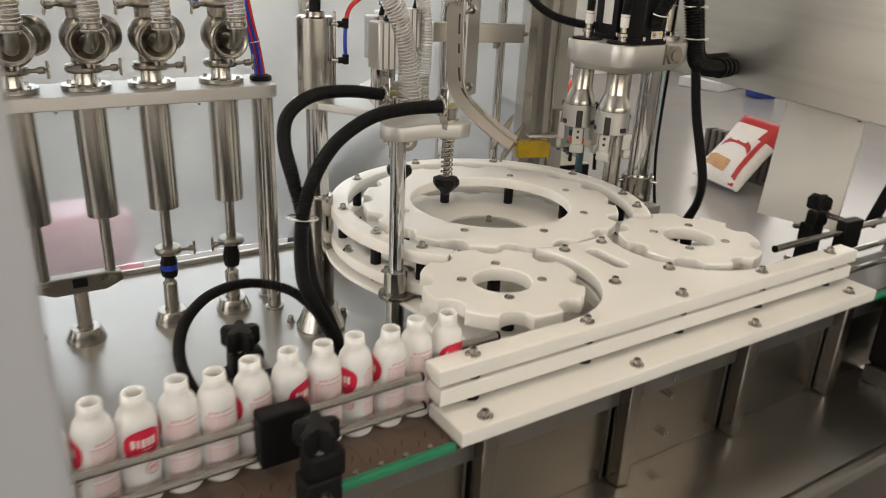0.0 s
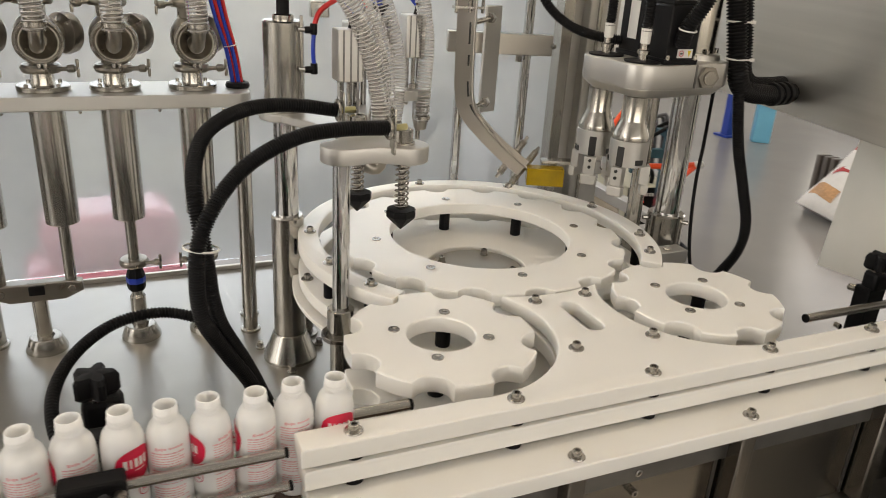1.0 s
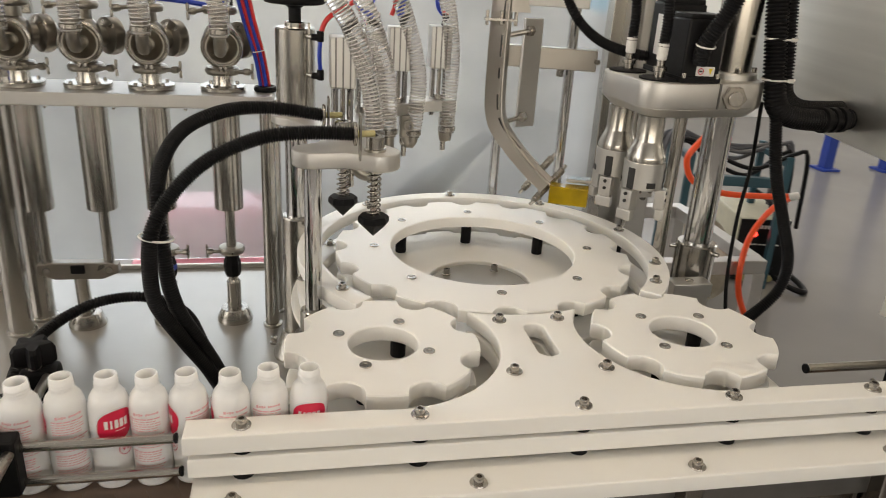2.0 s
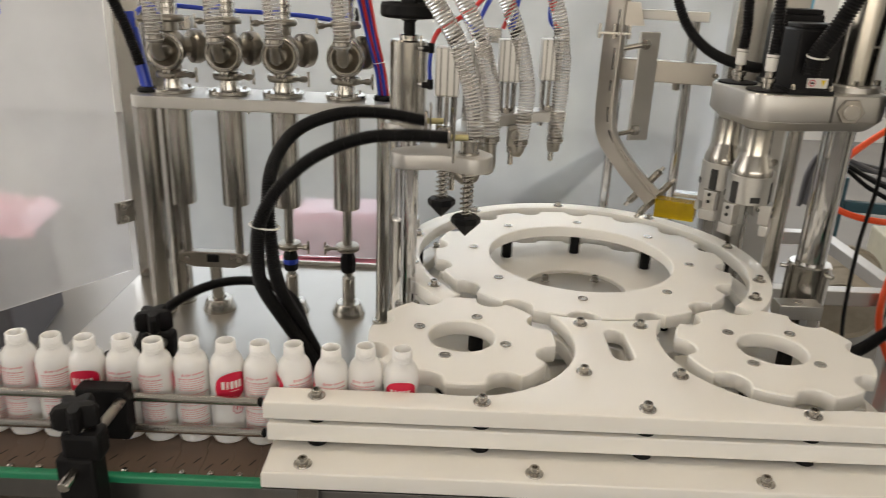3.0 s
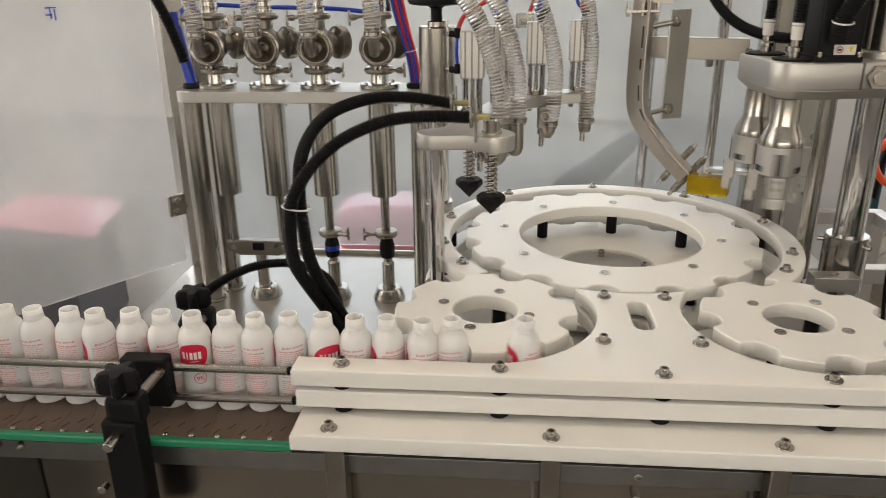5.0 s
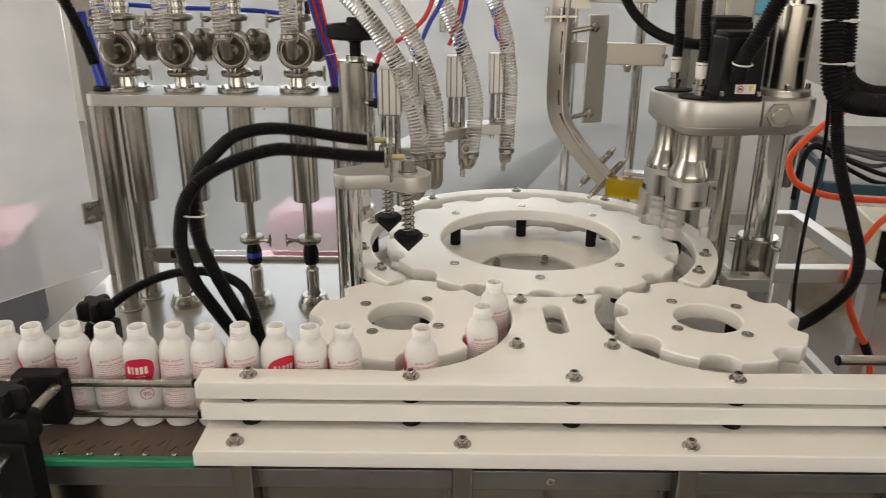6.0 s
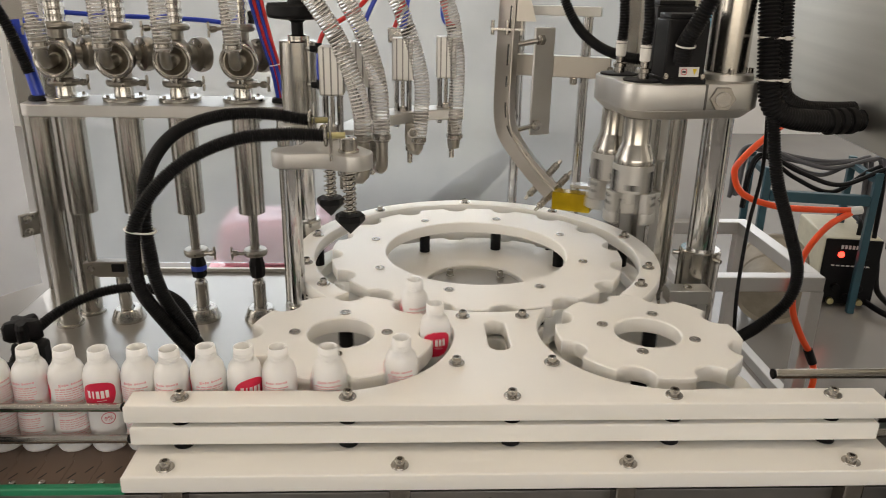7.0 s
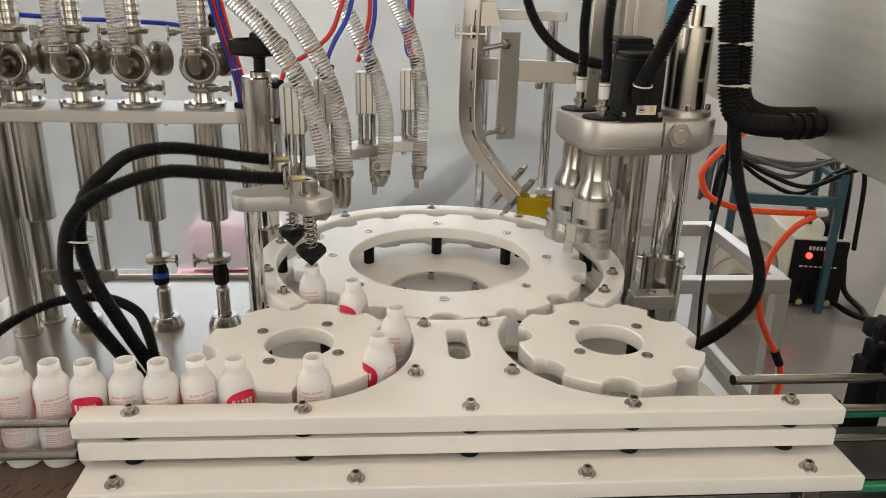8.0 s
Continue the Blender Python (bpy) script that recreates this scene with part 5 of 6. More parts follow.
part("cable_run", hose(B(), [(1.62, 1.40, 1.34), (1.64, 1.42, 1.20), (1.62, 1.40, 1.08), (1.60, 1.36, 0.95), (1.58, 1.30, 0.86), (1.57, 1.28, 0.80)], 0.0042, 8), RUBBER, _h)
_h = thing("cable", pose(0, 0, 0), "black ribbed cable arching over to the capping motors", "cable", "cables")
part("cable_run", corrugated(B(), [(1.20, 1.58, 1.66), (1.215, 1.57, 1.56), (1.245, 1.545, 1.485), (1.29, 1.50, 1.440), (1.345, 1.43, 1.424), (1.395, 1.40, 1.430)], 0.011), RUBBER, _h)

_h = thing("steel_hood", Matrix.Translation((0, 1.3, 1.28)) @ Matrix.Rotation(radians(3.0), 4, "X") @ Matrix.Translation((0, -1.3, -1.28)), "large brushed stainless sheet metal hood beside the outfeed", "hood")
part("side_sheet", box(B(), (1.775, 1.15, 1.775), (0.012, 1.75, 1.0), 0.002), HOOD, _h)
part("bottom_fold", box(B(), (1.880, 1.15, 1.279), (0.20, 1.75, 0.008), 0.001), HOOD, _h)
part("far_side", box(B(), (2.27, 2.02, 1.775), (0.98, 0.012, 1.0), 0.002), HOOD, _h)
for _y in (0.78, 1.75):
    part("hood_screw", BOLT_MESH, BOLT, _h, m=pose(1.769, _y, 1.335, 0, -90))
part("top_sheet", box(B(), (2.27, 1.15, 2.281), (0.98, 1.75, 0.012), 0.002), HOOD, _h)
for _x, _y in ((1.90, 0.36), (1.90, 1.94), (2.70, 1.98)):
    part("hanger_rod", rod(B(), (_x, _y, 2.285), (_x, _y, 4.86), 0.008, 10), STEEL, _h)
_p = thing("hanging_panel", pose(0, 0, 0), "brushed stainless panel hanging below the hood", "panel")
part("sheet", box(B(), (1.955, 1.150, 1.095), (0.006, 0.235, 0.355), 0.001, Matrix.Rotation(-0.10, 4, "X") @ Matrix.Rotation(0.24, 4, "Y")), PANEL, _p)
part("slot_mark", box(B(), (1.979, 1.06, 1.21), (0.002, 0.010, 0.012), 0), DARK_STEEL, _p)
for _y in (1.08, 1.22):
    part("hanger_tab", box(B(), (1.925, _y, 1.271), (0.10, 0.02, 0.008), 0.001), HOOD, _p)
_p = thing("side_frame", pose(1.96, 0.80, 0), "pale outfeed side frame with slotted black strip", "frame")
part("plate", box(B(), (0.05, 0.0, 0.98), (0.008, 0.22, 0.46), 0.002, Matrix.Rotation(0.25, 4, "X")), ALU, _p)
part("strip", box(B(), (0.03, 0.14, 1.08), (0.012, 0.03, 0.26), 0.002, Matrix.Rotation(0.25, 4, "X")), BLACK, _p)
part("foot", box(B(), (0.05, 0.0, 0.39), (0.03, 0.03, 0.78), 0.003), STEEL, _p)

# ---- things on the floor beyond ----


def bag():
    b = thing("woven_bag", pose(4.655, 3.455, -0.005), "full red and white woven plastic bag leaning on a radiator", "bag")
    side = Vector((-0.015, -0.222, -0.012))
    up = Vector((0.40, -0.085, 0.485))
    out = side.cross(up).normalized() * -0.075
    n_u, n_v = 30, 16

    def shape(u, v):
        a = 2 * math.pi * u
        d = max(0.05, 1 - abs(2 * v - 1) ** 3.5) ** 0.6
        x = math.copysign(abs(math.cos(a)) ** 0.55, math.cos(a)) * (1 - 0.12 * math.sin(math.pi * v))
        y = math.copysign(abs(math.sin(a)) ** 0.9, math.sin(a)) * d
        y += 0.10 * noise.noise(Vector((x * 3, v * 5, 0.3)))
        return side * x + up * v - out * y + Vector((0, 0, 0.05 * (1 - v)))

    for name, mat, lo, hi in (("sack", BAG, 0.0, 0.68), ("top_band", BAG_RED, 0.68, 1.0)):
        bm = B()
        rows = [[bm.verts.new(shape(i / n_u, lo + (hi - lo) * j / n_v)) for i in range(n_u)] for j in range(n_v + 1)]
        grid_faces(bm, rows)
        part(name, bm, mat, b, "red printed top of the bag" if name == "top_band" else "", angle=80)

    def print_patch(mat, u0, u1, v0, v1, bow, label):
        for turn in (0.0, 0.5):
            bm = B()
            rows = []
            for j in range(7):
                row = []
                for i in range(13):
                    u = turn + u0 + (u1 - u0) * i / 12
                    p = shape(u, v0 + (v1 - v0) * j / 6 + bow * math.sin(math.pi * i / 12))
                    mid = up * (v0 + v1) / 2
                    row.append(bm.verts.new(p + (p - mid).normalized() * 0.004))
                rows.append(row)
            grid_faces(bm, rows, closed_u=False)
            part("print", bm, mat, b, label, angle=80)

    print_patch(BAG_RED, 0.19, 0.33, 0.44, 0.52, 0.10, "red swoosh print")
    print_patch(BAG_RED, 0.135, 0.185, 0.03, 0.74, 0.0, "red edge stripe")
    print_patch(BAG_FOOD, 0.24, 0.36, 0.14, 0.30, 0.03, "brown food print")
    print_patch(BAG, 0.21, 0.40, 0.58, 0.84, 0.0, "white logo panel")
    return b


bag()
_r = thing("radiator", pose(5.10, 3.58, 0, 0, 0, 90), "dark cast iron radiator standing on the floor", "radiator")
for _i in range(11):
    part("column", box(B(), (-0.31 + 0.062 * _i, 0, 0.175), (0.044, 0.12, 0.31), 0.016), IRON, _r)
part("feet", box(B(), (0, 0, 0.018), (0.66, 0.08, 0.036), 0.005), IRON, _r)
part("header", box(B(), (0, 0, 0.30), (0.66, 0.05, 0.04), 0.012), IRON, _r)
_b = thing("blue_box", pose(8.55, 5.9, 0, 0, 0, -20), "small blue plastic box by the far wall", "box")
part("body", box(B(), (0, 0, 0.10), (0.28, 0.26, 0.20), 0.02), BIN_BLUE, _b)
part("rim", box(B(), (0, 0, 0.20), (0.30, 0.28, 0.03), 0.01), BIN_BLUE, _b)
_b = thing("light_blue_board", pose(6.05, 5.42, 0, 0, 0, -35), "light blue board standing on the floor", "board")
part("panel", box(B(), (0, 0, 0.27), (0.16, 0.14, 0.54), 0.006), SKY_BLUE, _b)
part("top_edge", box(B(), (0, 0, 0.543), (0.14, 0.12, 0.01), 0.002), PAPER, _b)
for _i, (_x, _y, _l) in enumerate(((8.8, 5.0, 1.2), (8.7, 6.7, 1.0), (8.9, 4.0, 0.7))):
    _b = thing("parts_pallet", pose(_x, _y, 0, 0, 0, 12 * _i), "low stack of grey parts near the far wall", "pallet", "stacks by the wall")
    part("tray", box(B(), (0, 0, 0.06), (_l, 0.6, 0.12), 0.01), PAPER, _b)
    part("load", box(B(), (0.1, 0, 0.17), (_l * 0.5, 0.4, 0.10), 0.02), GREY_BOX if _i % 2 else PAPER, _b)
for _x, _y in ((5.28, 5.70), (5.87, 5.67)):
    _b = thing("blue_post", pose(_x, _y, 0), "blue painted steel rack post", "rack post", "rack posts")
    part("post", box(B(), (0, 0, 0.8), (0.09, 0.09, 1.6), 0.004), BIN_BLUE, _b)
    part("base", box(B(), (0, 0, 0.01), (0.18, 0.18, 0.02), 0.003), BIN_BLUE, _b)

# welding set on its trolley
_w = thing("welding_trolley", pose(3.0, 3.45, 0, 0, 0, -12), "teal steel trolley with rolled grey welding cables", "trolley")
for _x in (-0.34, 0.16):
    for _y in (-0.12, 0.25):
        part("post", box(B(), (_x, _y, 0.365), (0.035, 0.035, 0.73), 0.004), TEAL, _w)
part("crossbar", box(B(), (-0.09, -0.12, 0.59), (0.46, 0.04, 0.05), 0.004), TEAL, _w)
for _x in (-0.34, 0.16):
    part("side_bar", box(B(), (_x, 0.065, 0.69), (0.03, 0.34, 0.03), 0.003), TEAL, _w)
random.seed(40)
for _i in range(6):
    _z, _y, _sag = 0.73 + 0.012 * (_i % 4), random.uniform(-0.16, 0.22), random.uniform(0.02, 0.16)
    _x0, _x1 = -0.40 - random.uniform(0, 0.06), 0.20 + random.uniform(0, 0.10)
    _pts = [(_x0, _y, _z - 0.25), (_x0 + 0.01, _y, _z - 0.06), (_x0 + 0.07, _y + 0.02, _z + 0.02), ((_x0 + _x1) / 2 - 0.08, _y + 0.03, _z - _sag * 0.6), ((_x0 + _x1) / 2 + 0.10, _y + 0.01, _z - _sag), (_x1 - 0.06, _y, _z - 0.02), (_x1, _y - 0.01, _z - 0.04), (_x1 + 0.02, _y - 0.02, _z - 0.30 - _sag)]
    part("cable_coil", hose(B(), _pts, 0.0115, 8, 0.02), GREY_BOX if _i % 3 else RUBBER, _w, "grey welding cable")
_w = thing("welding_machine", pose(3.15, 3.47, 0.0, 0, 0, -10), "cream welding machine with a black control panel and red lamp", "welding machine")
part("case", box(B(), (0, 0.12, 0.19), (0.28, 0.42, 0.36), 0.012), CREAM, _w)
part("control_panel", box(B(), (0, -0.094, 0.19), (0.272, 0.012, 0.350), 0.004), BLACK, _w, "black control panel")
part("top_handle", hose(B(), [(0.04, -0.02, 0.365), (0.04, -0.02, 0.42), (0.04, 0.02, 0.44), (0.04, 0.20, 0.44), (0.04, 0.24, 0.365)], 0.012, 8), BLACK, _w)
part("lamp", lathe(B(), [(0.016, 0), (0.016, 0.006), (0.012, 0.010), (0, 0.010)], 16, m=pose(-0.055, -0.100, 0.285, 90)), LED, _w, "glowing red indicator")
for _i in range(6):
    part("model_bar", box(B(), (-0.055 + 0.018 * _i, -0.1006, 0.325), (0.012, 0.001, 0.020), 0), WHITE, _w)
for _i in range(8):
    part("legend_bar", box(B(), (-0.085 + 0.024 * _i, -0.1006, 0.225), (0.016, 0.001, 0.007), 0), WHITE, _w)
for _x, _z in ((0.055, 0.285), (0.055, 0.11), (-0.055, 0.11), (0.0, 0.06)):
    part("dial", rod(B(), (_x, -0.100, _z), (_x, -0.122, _z), 0.019, 18), BLACK, _w)
for _x in (-0.07, 0.07):
    part("power_socket", rod(B(), (_x, -0.100, 0.035), (_x, -0.125, 0.035), 0.017, 16), BRASS, _w)
_w = thing("paint_drum", Matrix.Translation((2.62, 3.12, 0.155)) @ Matrix.Rotation(radians(-72), 4, "X") @ Matrix.Rotation(radians(24), 4, "Y"), "dusty tan metal drum lying under the steel stand", "drum")
part("shell", lathe(B(), [(0.0, 0.03), (0.145, 0.02), (0.158, 0.0), (0.160, 0.02), (0.152, 0.03), (0.152, 0.14), (0.158, 0.15), (0.152, 0.16), (0.152, 0.30), (0.160, 0.31), (0.158, 0.33), (0.148, 0.32), (0.0, 0.315)], 36), DUSTY, _w)
part("lid_cap", rod(B(), (0.08, 0, 0.312), (0.08, 0, 0.33), 0.03, 18), DARK_STEEL, _w)
_w = thing("power_cable", pose(0, 0, 0), "dark rubber cable drooping from the welding machine", "cable", "cables")
part("cable_run", hose(B(), [(3.23, 3.34, 0.04), (3.26, 3.22, 0.03), (3.32, 3.19, 0.02), (3.36, 3.29, 0.02), (3.37, 3.47, 0.05), (3.36, 3.51, 0.20)], 0.016, 8, 0.02), RUBBER, _w)
_f = thing("welded_stand", pose(0, 0, 0), "low welded square tube steel stand next to the machine", "stand")
for _p, _q in (((1.75, 2.12), (2.24, 2.12)), ((1.75, 2.70), (2.24, 2.70))):
    part("beam", box(B(), ((_p[0] + _q[0]) / 2, _p[1], 0.655), (abs(_q[0] - _p[0]), 0.05, 0.05), 0.004), ALU, _f)
for _x in (1.78, 2.22):
    part("side_beam", box(B(), (_x, 2.41, 0.657), (0.05, 0.54, 0.046), 0.004), ALU, _f)
    for _y in (2.12, 2.70):
        part("leg", box(B(), (_x, _y, 0.315), (0.048, 0.048, 0.63), 0.004), ALU, _f)
    part("low_beam", box(B(), (_x, 2.41, 0.20), (0.04, 0.53, 0.04), 0.004), ALU, _f)
_a = thing("air_hose", pose(0, 0, 0), "bright orange coiled air hose with push-in joint", "air hose")
part("hose_run", hose(B(), [(2.16, 2.30, 1.17), (2.04, 2.24, 1.11), (1.955, 2.20, 1.05), (1.932, 2.20, 1.00), (1.97, 2.20, 0.93), (2.08, 2.20, 0.89), (2.22, 2.20, 0.878), (2.345, 2.20, 0.876)], 0.0105, 12), ORANGE, _a)
part("hose_run", hose(B(), [(2.345, 2.20, 0.870), (2.25, 2.16, 0.835), (2.17, 2.12, 0.76), (2.13, 2.08, 0.67), (2.13, 2.06, 0.58), (2.17, 2.05, 0.49), (2.215, 2.05, 0.42), (2.24, 2.05, 0.33), (2.22, 2.05, 0.24), (2.15, 2.05, 0.12), (2.05, 2.05, 0.02)], 0.0105, 12), ORANGE, _a)
part("joint", rod(B(), (2.335, 2.20, 0.872), (2.375, 2.20, 0.878), 0.014, 14), WHITE, _a, "pale push-in joint")
part("joint", rod(B(), (2.200, 2.05, 0.445), (2.225, 2.05, 0.395), 0.0145, 14), BLACK, _a, "black push-in joint")

# behind the hazy panels
_p = thing("dark_crate", pose(-1.345, 2.80, 0, 0, 0, 10), "dark grey crate behind the guard door", "crate")
part("body", box(B(), (0, 0, 0.25), (0.70, 0.60, 0.50), 0.02), GREY_BOX, _p)
part("lid", box(B(), (0, 0, 0.51), (0.73, 0.63, 0.03), 0.008), GREY_BOX, _p)
_p = thing("pink_bag", pose(0, 0, 0.527), "crumpled pink plastic film bag lying on the crate", "bag")
_b = B()
_n = 22
_top = []
for _i in range(_n + 1):
    _row = []
    for _j in range(_n + 1):
        _u, _v = _i / _n, _j / _n
        _q = Vector((-1.50, 2.78, 0)).lerp(Vector((-0.88, 2.66, 0)), _u).lerp(Vector((-1.52, 3.18, 0)).lerp(Vector((-0.98, 3.10, 0)), _u), _v)
        _e = min(_u, 1 - _u, _v, 1 - _v)
        _f = noise.noise(Vector((_u * 5, _v * 5, 2.0)))
        _q += Vector((0.018 * _f, 0.018 * noise.noise(Vector((_u * 6, _v * 6, 7.0))), 0))
        _q.z = 0.004 + min(1.0, _e * 9) * (0.035 + 0.022 * abs(_f) + 0.010 * abs(noise.noise(Vector((_u * 14, _v * 9, 4.0)))))
        _row.append(_b.verts.new(_q))
    _top.append(_row)
grid_faces(_b, _top, closed_u=False)
_rim = [_b.verts.new((_v.co.x, _v.co.y, 0.0)) for _v in _top[0] + [_r[-1] for _r in _top[1:]] + _top[-1][-2::-1] + [_r[0] for _r in _top[-2:0:-1]]]
_edge = _top[0] + [_r[-1] for _r in _top[1:]] + _top[-1][-2::-1] + [_r[0] for _r in _top[-2:0:-1]]
grid_faces(_b, [_edge, _rim])
_b.faces.new(_rim)
part("film", _b, PINK_FILM, _p, angle=40)
_p = thing("pink_sacks", pose(0.25, 3.25, 0, 0, 0, 5), "pink film bags stacked behind the machine", "bag")
part("lower", box(B(), (0, 0, 0.16), (0.62, 0.42, 0.32), 0.08), PINK_FILM, _p)
part("upper", box(B(), (0.03, 0, 0.42), (0.52, 0.36, 0.22), 0.07), PINK_FILM, _p)
# stand-in for an unidentified grey diagonal patch behind the film; its foot is added
_p = thing("grey_diagonal_shape", pose(0, 2.08, 0), "dark grey diagonal shape with a white edge behind the panel", "sheet")
part("sheet", slab(B(), [(0.80, 0.0), (0.80, 0.74), (0.88, 0.85), (0.95, 0.936), (1.02, 1.0), (1.095, 1.051), (1.19, 1.112), (1.23, 1.118), (1.225, 1.085), (1.10, 0.945), (1.0, 0.80), (1.0, 0.0)], 0, 0.006, bev=0), GREY_BOX, _p, m=pose(0, 0, 0, 90))
part("edge", slab(B(), [(1.0, 0.80), (1.10, 0.945), (1.225, 1.085), (1.24, 1.075), (1.118, 0.93), (1.02, 0.79), (1.02, 0.0), (1.0, 0.0)], 0, 0.008, bev=0), WHITE, _p, "white edge strip", m=pose(0, 0, 0, 90))
_p = thing("blue_cabinet", pose(2.05, 3.15, 0), "pale cabinet with light blue upper door behind the machine", "cabinet")
part("body", box(B(), (0, 0, 0.70), (0.34, 0.30, 1.40), 0.01), PAPER, _p, "pale lower body")
part("upper_door", box(B(), (0, -0.01, 1.75), (0.20, 0.30, 0.70), 0.01), SKY_BLUE, _p, "light blue upper door")
part("plinth", box(B(), (0, 0, 0.02), (0.36, 0.32, 0.04), 0.004), PAPER, _p)

# ---- bottles ----


def wrap(bm, r):
    """Bends flat artwork (x across, z up) round a bottle of radius r, its middle towards -y."""
    for v in bm.verts:
        a, d = v.co.x / r, r + v.co.y
        v.co.x, v.co.y = d * math.sin(a), -d * math.cos(a)
    return bm


BR = 0.0242


def patch(bm, loop_fn, n_u=14, n_v=8, y=0.0003):
    rows = []
    for j in range(n_v + 1):
        z, half, mid = loop_fn(j / n_v)
        rows.append([bm.verts.new((mid + half * (2 * i / n_u - 1), y, z)) for i in range(n_u + 1)])
    grid_faces(bm, rows, closed_u=False)
    return bm


def bar(bm, x, z, w, h, y=0.0006):
    n = max(2, int(w / 0.003))
    rows = [[bm.verts.new((x - w / 2 + w * i / n, y, z + k * h)) for i in range(n + 1)] for k in (-0.5, 0.5)]
    grid_faces(bm, rows, closed_u=False)
    return bm


def badge(u):
    """Outline of the red badge: a rounded leaf that leans to one side."""
    s = -math.cos(math.pi * u)
    return 0.0915 + 0.0215 * s, 0.0232 * max(0.0005, 1 - abs(s) ** 2.6) ** 0.5, 0.0030 * s


_shell = lathe(B(), [(0.0, 0.0015), (0.016, 0.0015), (0.019, 0.0), (0.0222, 0.0012), (BR, 0.006), (BR, 0.1065), (0.0238, 0.1135), (0.0225, 0.1198), (0.0210, 0.1252), (0.0180, 0.1300), (0.0148, 0.1334),
                     (0.0138, 0.1354), (0.0145, 0.1361), (0.0145, 0.1369), (0.0137, 0.1378), (0.0137, 0.1392), (0.0142, 0.1401), (0.0142, 0.1409), (0.0136, 0.1419), (0.0136, 0.1433), (0.0141, 0.1442), (0.0141, 0.1448), (0.0135, 0.1457), (0.0134, 0.1514), (0.0128, 0.1525),
                     (0.0118, 0.1525), (0.0114, 0.1506), (0.0116, 0.1358), (0.0180, 0.1240), (0.0222, 0.1100), (0.0226, 0.0100), (0.0000, 0.0080)], 30, caps=False)
SHELL_ME = finish("shell", _shell, BOTTLE, 50)
BADGE_ME = finish("badge", wrap(patch(B(), badge, 16, 20), BR), RED)
_l = B()
for _i, _w in enumerate((0.0042, 0.0022, 0.0042, 0.0042, 0.0042)):
    bar(_l, -0.0118 + 0.0059 * _i, 0.0945, _w, 0.0115)
bar(_l, 0.004, 0.0850, 0.012, 0.0009)
LOGO_ME = finish("logo_bar", wrap(_l, BR), WHITE_INK)
_l = B()
random.seed(5)
for _i in range(24):
    if _i in (6, 13, 19):
        continue
    _z = 0.1015 - 0.0034 * _i
    _x, _end = -0.021, random.uniform(0.012, 0.022)
    while _x < _end - 0.003:
        _w = min(random.uniform(0.0025, 0.0075), _end - _x)
        bar(_l, _x + _w / 2, _z, _w, 0.0019 if _i in (0, 7, 14) else 0.0012)
        _x += _w + 0.0011
for _x, _w, _h in ((-0.0135, 0.0030, 0.0058), (-0.0098, 0.0026, 0.0034), (-0.0068, 0.0020, 0.0052), (-0.0040, 0.0026, 0.0034), (0.0012, 0.0022, 0.0044), (0.0042, 0.0026, 0.0032), (0.0074, 0.0026, 0.0032), (0.0106, 0.0026, 0.0032), (0.0140, 0.0026, 0.0040)):
    bar(_l, _x, 0.1082 + 0.05 * _x, _w, _h * 0.7)
TEXT_ME = finish("label_text", wrap(_l, BR), PINK)
_l = B()
_outer = [_l.verts.new((0.009 + 0.0092 * math.cos(a), 0.0004, 0.0565 + 0.0092 * math.sin(a))) for a in (2 * math.pi * i / 24 for i in range(24))]
_inner = [_l.verts.new((0.009 + 0.0083 * math.cos(a), 0.0004, 0.0565 + 0.0083 * math.sin(a))) for a in (2 * math.pi * i / 24 for i in range(24))]
grid_faces(_l, [_outer, _inner])
RINGMARK_ME = finish("strength_ring", wrap(_l, BR), RED)


def lettering(text, size, x, z, mat, r):
    """Flat letters from the built-in font, bent round a bottle."""
    cu = bpy.data.curves.new("lettering", "FONT")
    cu.body, cu.size, cu.align_x, cu.resolution_u = text, size, "CENTER", 2
    ob = new("lettering", cu)
    me = bpy.data.meshes.new_from_object(ob.evaluated_get(bpy.context.evaluated_depsgraph_get()))
    bpy.data.objects.remove(ob)
    bpy.data.curves.remove(cu)
    bm = B()
    bm.from_mesh(me)
    for v in bm.verts:
        v.co = Vector((v.co.x + x, 0.0005, v.co.y + z))
    return finish("lettering", wrap(bm, r), mat)


NINE_ME = lettering("9%", 0.0092, 0.009, 0.0533, RED, BR)


def bottle():
    b = thing("bottle", pose(0, 0, BELT_Z), "open white plastic bottle with red badge and pink small print", "bottle", "bottles on the line")
    part("shell", SHELL_ME, BOTTLE, b)
    part("badge", BADGE_ME, RED, b, "red printed badge")
    part("logo_bar", LOGO_ME, WHITE_INK, b, "white logo bars on the badge")
    part("label_text", TEXT_ME, PINK, b, "pink lines of small print", m=pose(0, 0, 0, 0, 0, 128))
    part("strength_ring", RINGMARK_ME, RED, b, "red ring mark")
    part("lettering", NINE_ME, RED, b, "red printed strength figure")
    return b


PITCH, COUNT = 0.0485, 30
FIRST = bottle()
BOTTLES = [FIRST] + [copy_thing(FIRST, pose(0, 0, BELT_Z)) for _ in range(COUNT - 1)]
TURN = [0, -130, -110, -75, -130, 30, -105, -130, -125, 5, -95, -130, -80, -130, -125, -132, -60, -128, 20, -120, -130, -90, -125, -40, -130, -110, 10, -130, -125, -100]

# ---- what moves ----


def ease(t, a, b):
    u = min(1.0, max(0.0, (t - a) / (b - a)))
    return u * u * (3 - 2 * u)


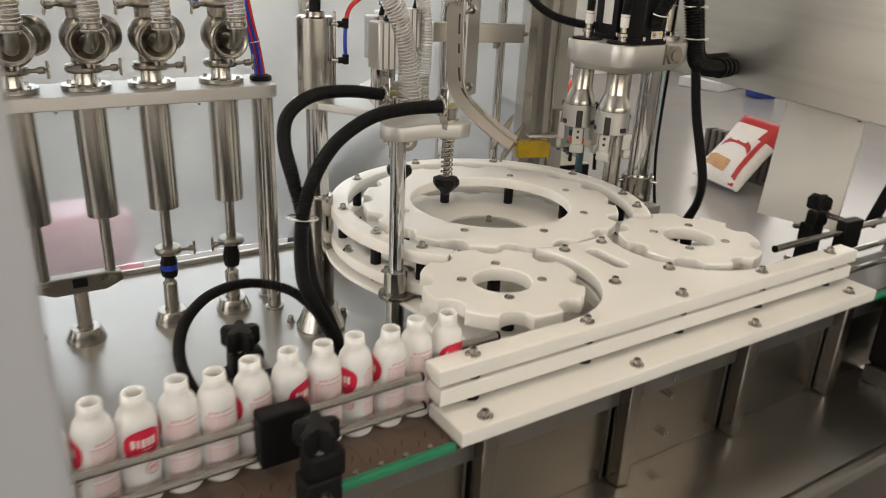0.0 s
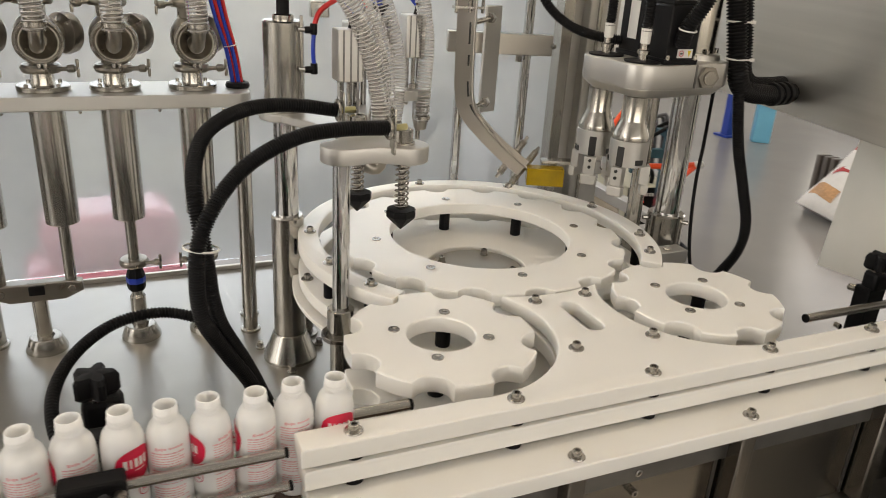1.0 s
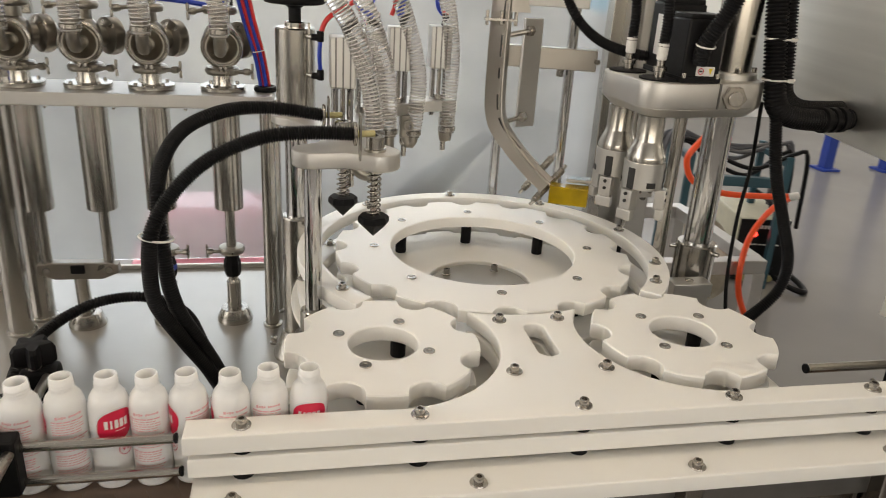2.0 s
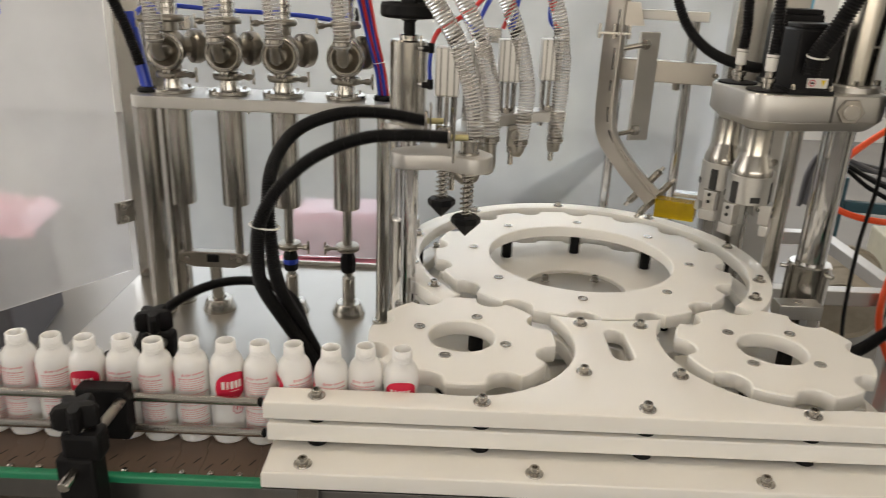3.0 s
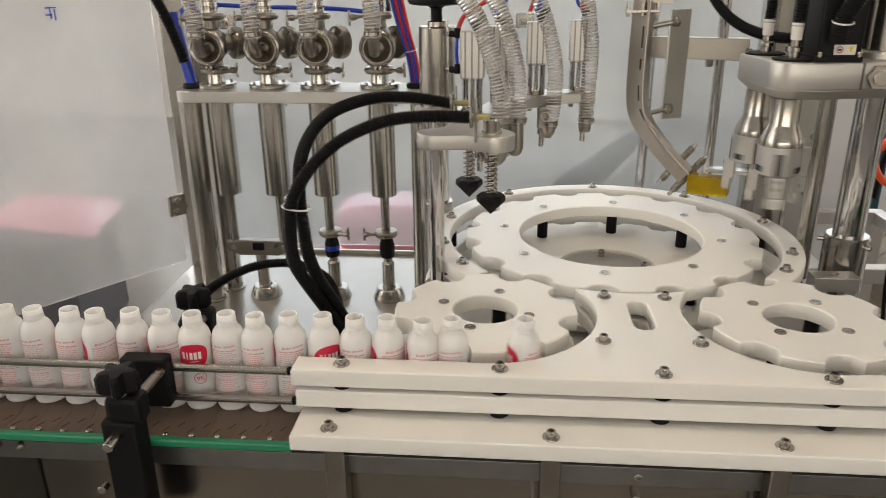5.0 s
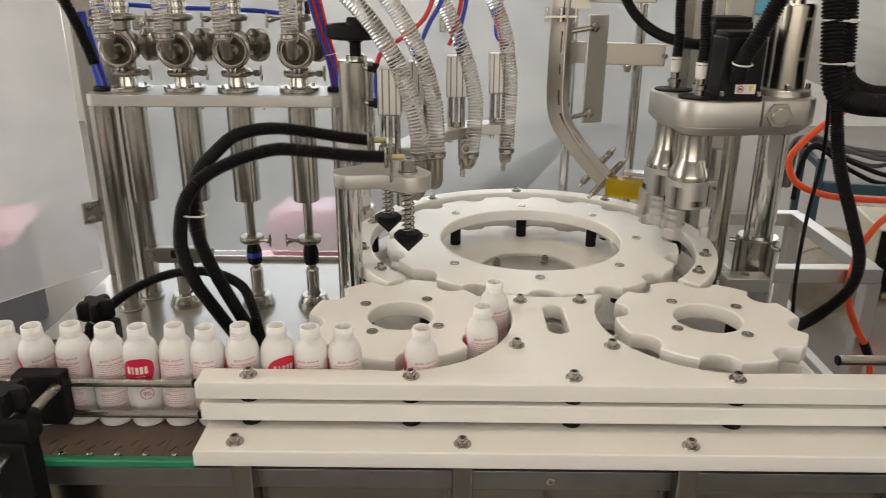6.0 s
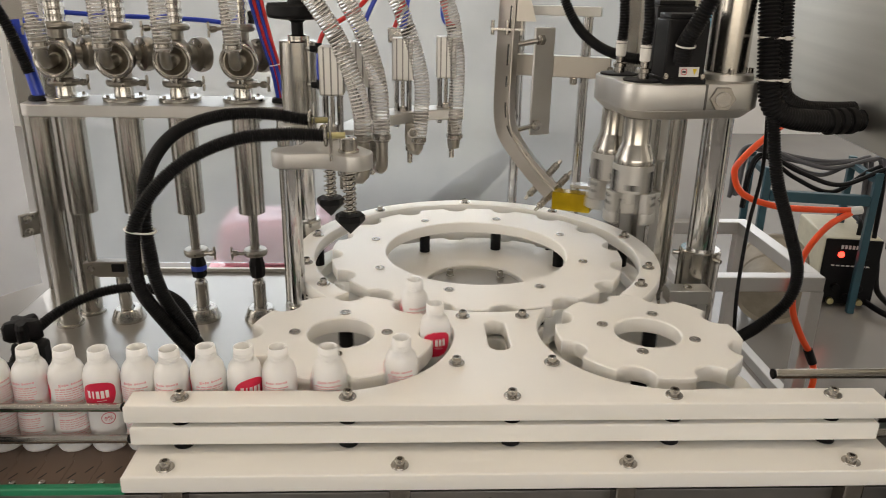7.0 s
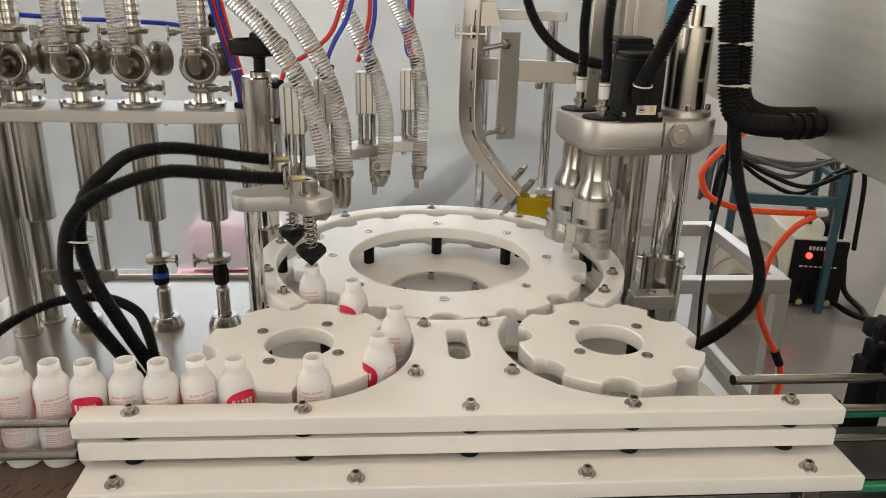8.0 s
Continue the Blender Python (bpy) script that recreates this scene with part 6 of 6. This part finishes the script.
def wheel_turn(t):
    """Degrees by which the star wheels have turned: one short step, then full quarter turns."""
    return 83 * ease(t, 2.92, 3.42) + 90 * ease(t, 4.87, 5.35) + 92 * ease(t, 6.81, 7.28)


def fill_drop(t):
    return -0.063 * (ease(t, 3.5, 3.9) - ease(t, 4.42, 4.74) + ease(t, 5.4, 5.82) - ease(t, 6.28, 6.68) + ease(t, 7.3, 7.76))


def cap_drop(t):
    return -0.058 * (ease(t, 3.5, 3.88) - ease(t, 4.48, 4.8) + ease(t, 5.3, 5.72) - ease(t, 6.34, 6.75) + ease(t, 7.23, 7.66))


RP, RD = 0.1517, 0.3033


def on_wheel(angle):
    """Place along the wheel's pitch circle, and past the transfer on the turntable's."""
    if angle < -90:
        return LW[0] + RP * radians(angle + 90), LW[1] - RP
    if angle <= 57.2:
        return LW[0] + RP * math.cos(radians(angle)), LW[1] + RP * math.sin(radians(angle))
    a = radians(-122.8 - (angle - 57.2) / 2)
    return DC[0] + RD * math.cos(a), DC[1] + RD * math.sin(a)


REST = {0: (-76.0, 7.0, 97.0), 1: (None, -33.0, 57.2), 2: (None, -76.0, 7.0), 3: (None, None, -33.0), 4: (None, None, -76.0)}
LEAD = [(0.0, 0.572), (0.6, 0.573), (1.2, 0.581), (1.7, 0.640), (2.25, 0.700), (2.6, 0.701), (3.05, 0.701), (3.15, 0.711), (3.2, 0.721), (3.3, 0.762), (3.4, 0.803), (3.5, 0.826), (8.0, 0.826)]


def table(rows, t):
    for (t0, a), (t1, b) in zip(rows, rows[1:]):
        if t <= t1:
            return a + (b - a) * (t - t0) / (t1 - t0)
    return rows[-1][1]


SPIN = {0: [(0, 0), (3.1, 0), (3.5, -70), (4.87, -70), (5.35, -95), (6.85, -95), (7.3, -140), (8, -140)],
        1: [(0, -130), (4.87, -130), (5.35, -130), (6.35, -115), (6.6, -70), (6.9, -5), (7.1, 10), (7.3, -45), (8, -45)],
        2: [(0, -110), (6.8, -110), (7.3, -150), (8, -150)],
        3: [(0, -75), (4.9, -90), (7.3, -130), (7.6, -120), (8, -62)],
        4: [(0, -130), (8, -130)]}


def bottle_place(k, t):
    if t <= 3.0:
        return table(LEAD, t) - PITCH * k, LW[1] - RP
    if k == 0 and t < 4.87:
        return table(LEAD, t), LW[1] - RP if t < 3.4 else on_wheel(-76.0 if t > 3.45 else -82.0)[1]
    queue = 0.701 - PITCH * k + (0.0675 * ease(t, 3.1, 3.6) if k else 0.0)
    if t <= 4.87:
        return queue, LW[1] - RP
    steps = [(4.87, 5.35, 90.0), (6.81, 7.28, 90.0)]
    rest = REST.get(k, (None, None, None))
    for n, (a, b, whole) in enumerate(steps):
        if t < a:
            break
        goal, before = rest[n + 1], rest[n]
        left = whole * (1 - ease(t, a, b))
        if goal is None:
            queue += PITCH * (ease(t, a, a + 0.22) + ease(t, b - 0.22, b + 0.10))
            continue
        start = before if before is not None else None
        angle = goal - left
        if start is not None:
            angle = max(start, angle) if goal - whole < start else start + (goal - start) * ease(t, a, b)
        x, y = on_wheel(angle)
        follow = queue + (PITCH * ease(t, a, a + 0.22) if goal < -50 else 0.0)
        if start is None and x < follow and angle < 0:
            x, y = follow, LW[1] - RP
        if t < b or n == 1 or t < steps[1][0]:
            return x, y
    return queue, LW[1] - RP


def motions():
    times = [i / 10 for i in range(81)] + [3.05, 3.15, 3.25, 3.35, 3.45, 4.95, 5.05, 5.15, 5.25, 6.85, 6.95, 7.05, 7.15, 7.25, 7.35]
    times = sorted(set(times))
    for k, b in enumerate(BOTTLES):
        rows = []
        for t in times:
            x, y = bottle_place(k, t)
            a = table(SPIN[k], t) if k in SPIN else TURN[k]
            rows.append((t, pose(x, y, BELT_Z + 0.0005, 1.4 * math.sin(k * 2.3), 1.4 * math.sin(k * 3.7 + 1), a)))
        walk(b, rows)
    walk(LEFT_STAR, [(t, pose(*LW, 0, 0, 0, -26.5 + wheel_turn(t))) for t in times])
    walk(RIGHT_STAR, [(t, pose(*RW, 0, 0, 0, -48.5 + wheel_turn(t))) for t in times])
    walk(TURNTABLE, [(t, pose(*DC, 0, 0, 0, -94.3 - wheel_turn(t) / 2)) for t in times])
    walk(FILL_HEAD, [(t, pose(0, 0, fill_drop(t))) for t in times])
    for ob, p, d, q, e in BENT:
        rows = []
        for t in times:
            k = fill_drop(t) / -0.063
            turn = d.rotation_difference(d.normalized().lerp(e.normalized(), k)).to_matrix().to_4x4()
            rows.append((t, Matrix.Translation(p.lerp(q, k)) @ turn @ Matrix.Translation(-p)))
        walk(ob, rows)
    for c in CONES:
        walk(c, [(t, pose(0, 0, 0.016 * ease(t, 7.58, 7.80))) for t in times])
    walk(CAP_HEAD, [(t, pose(0, 0, cap_drop(t))) for t in times])
    for n, (c, x, y) in enumerate(CHUCKS):
        rows, a = [(0.0, pose(x, y, 0, 0, 0, 20 * n))], 20.0 * n
        rows.append((3.3, pose(x, y, 0, 0, 0, a)))
        for i in range(1, 142):
            a += 55
            rows.append((3.3 + i / 30, pose(x, y, 0, 0, 0, a)))
        walk(c, rows)


motions()
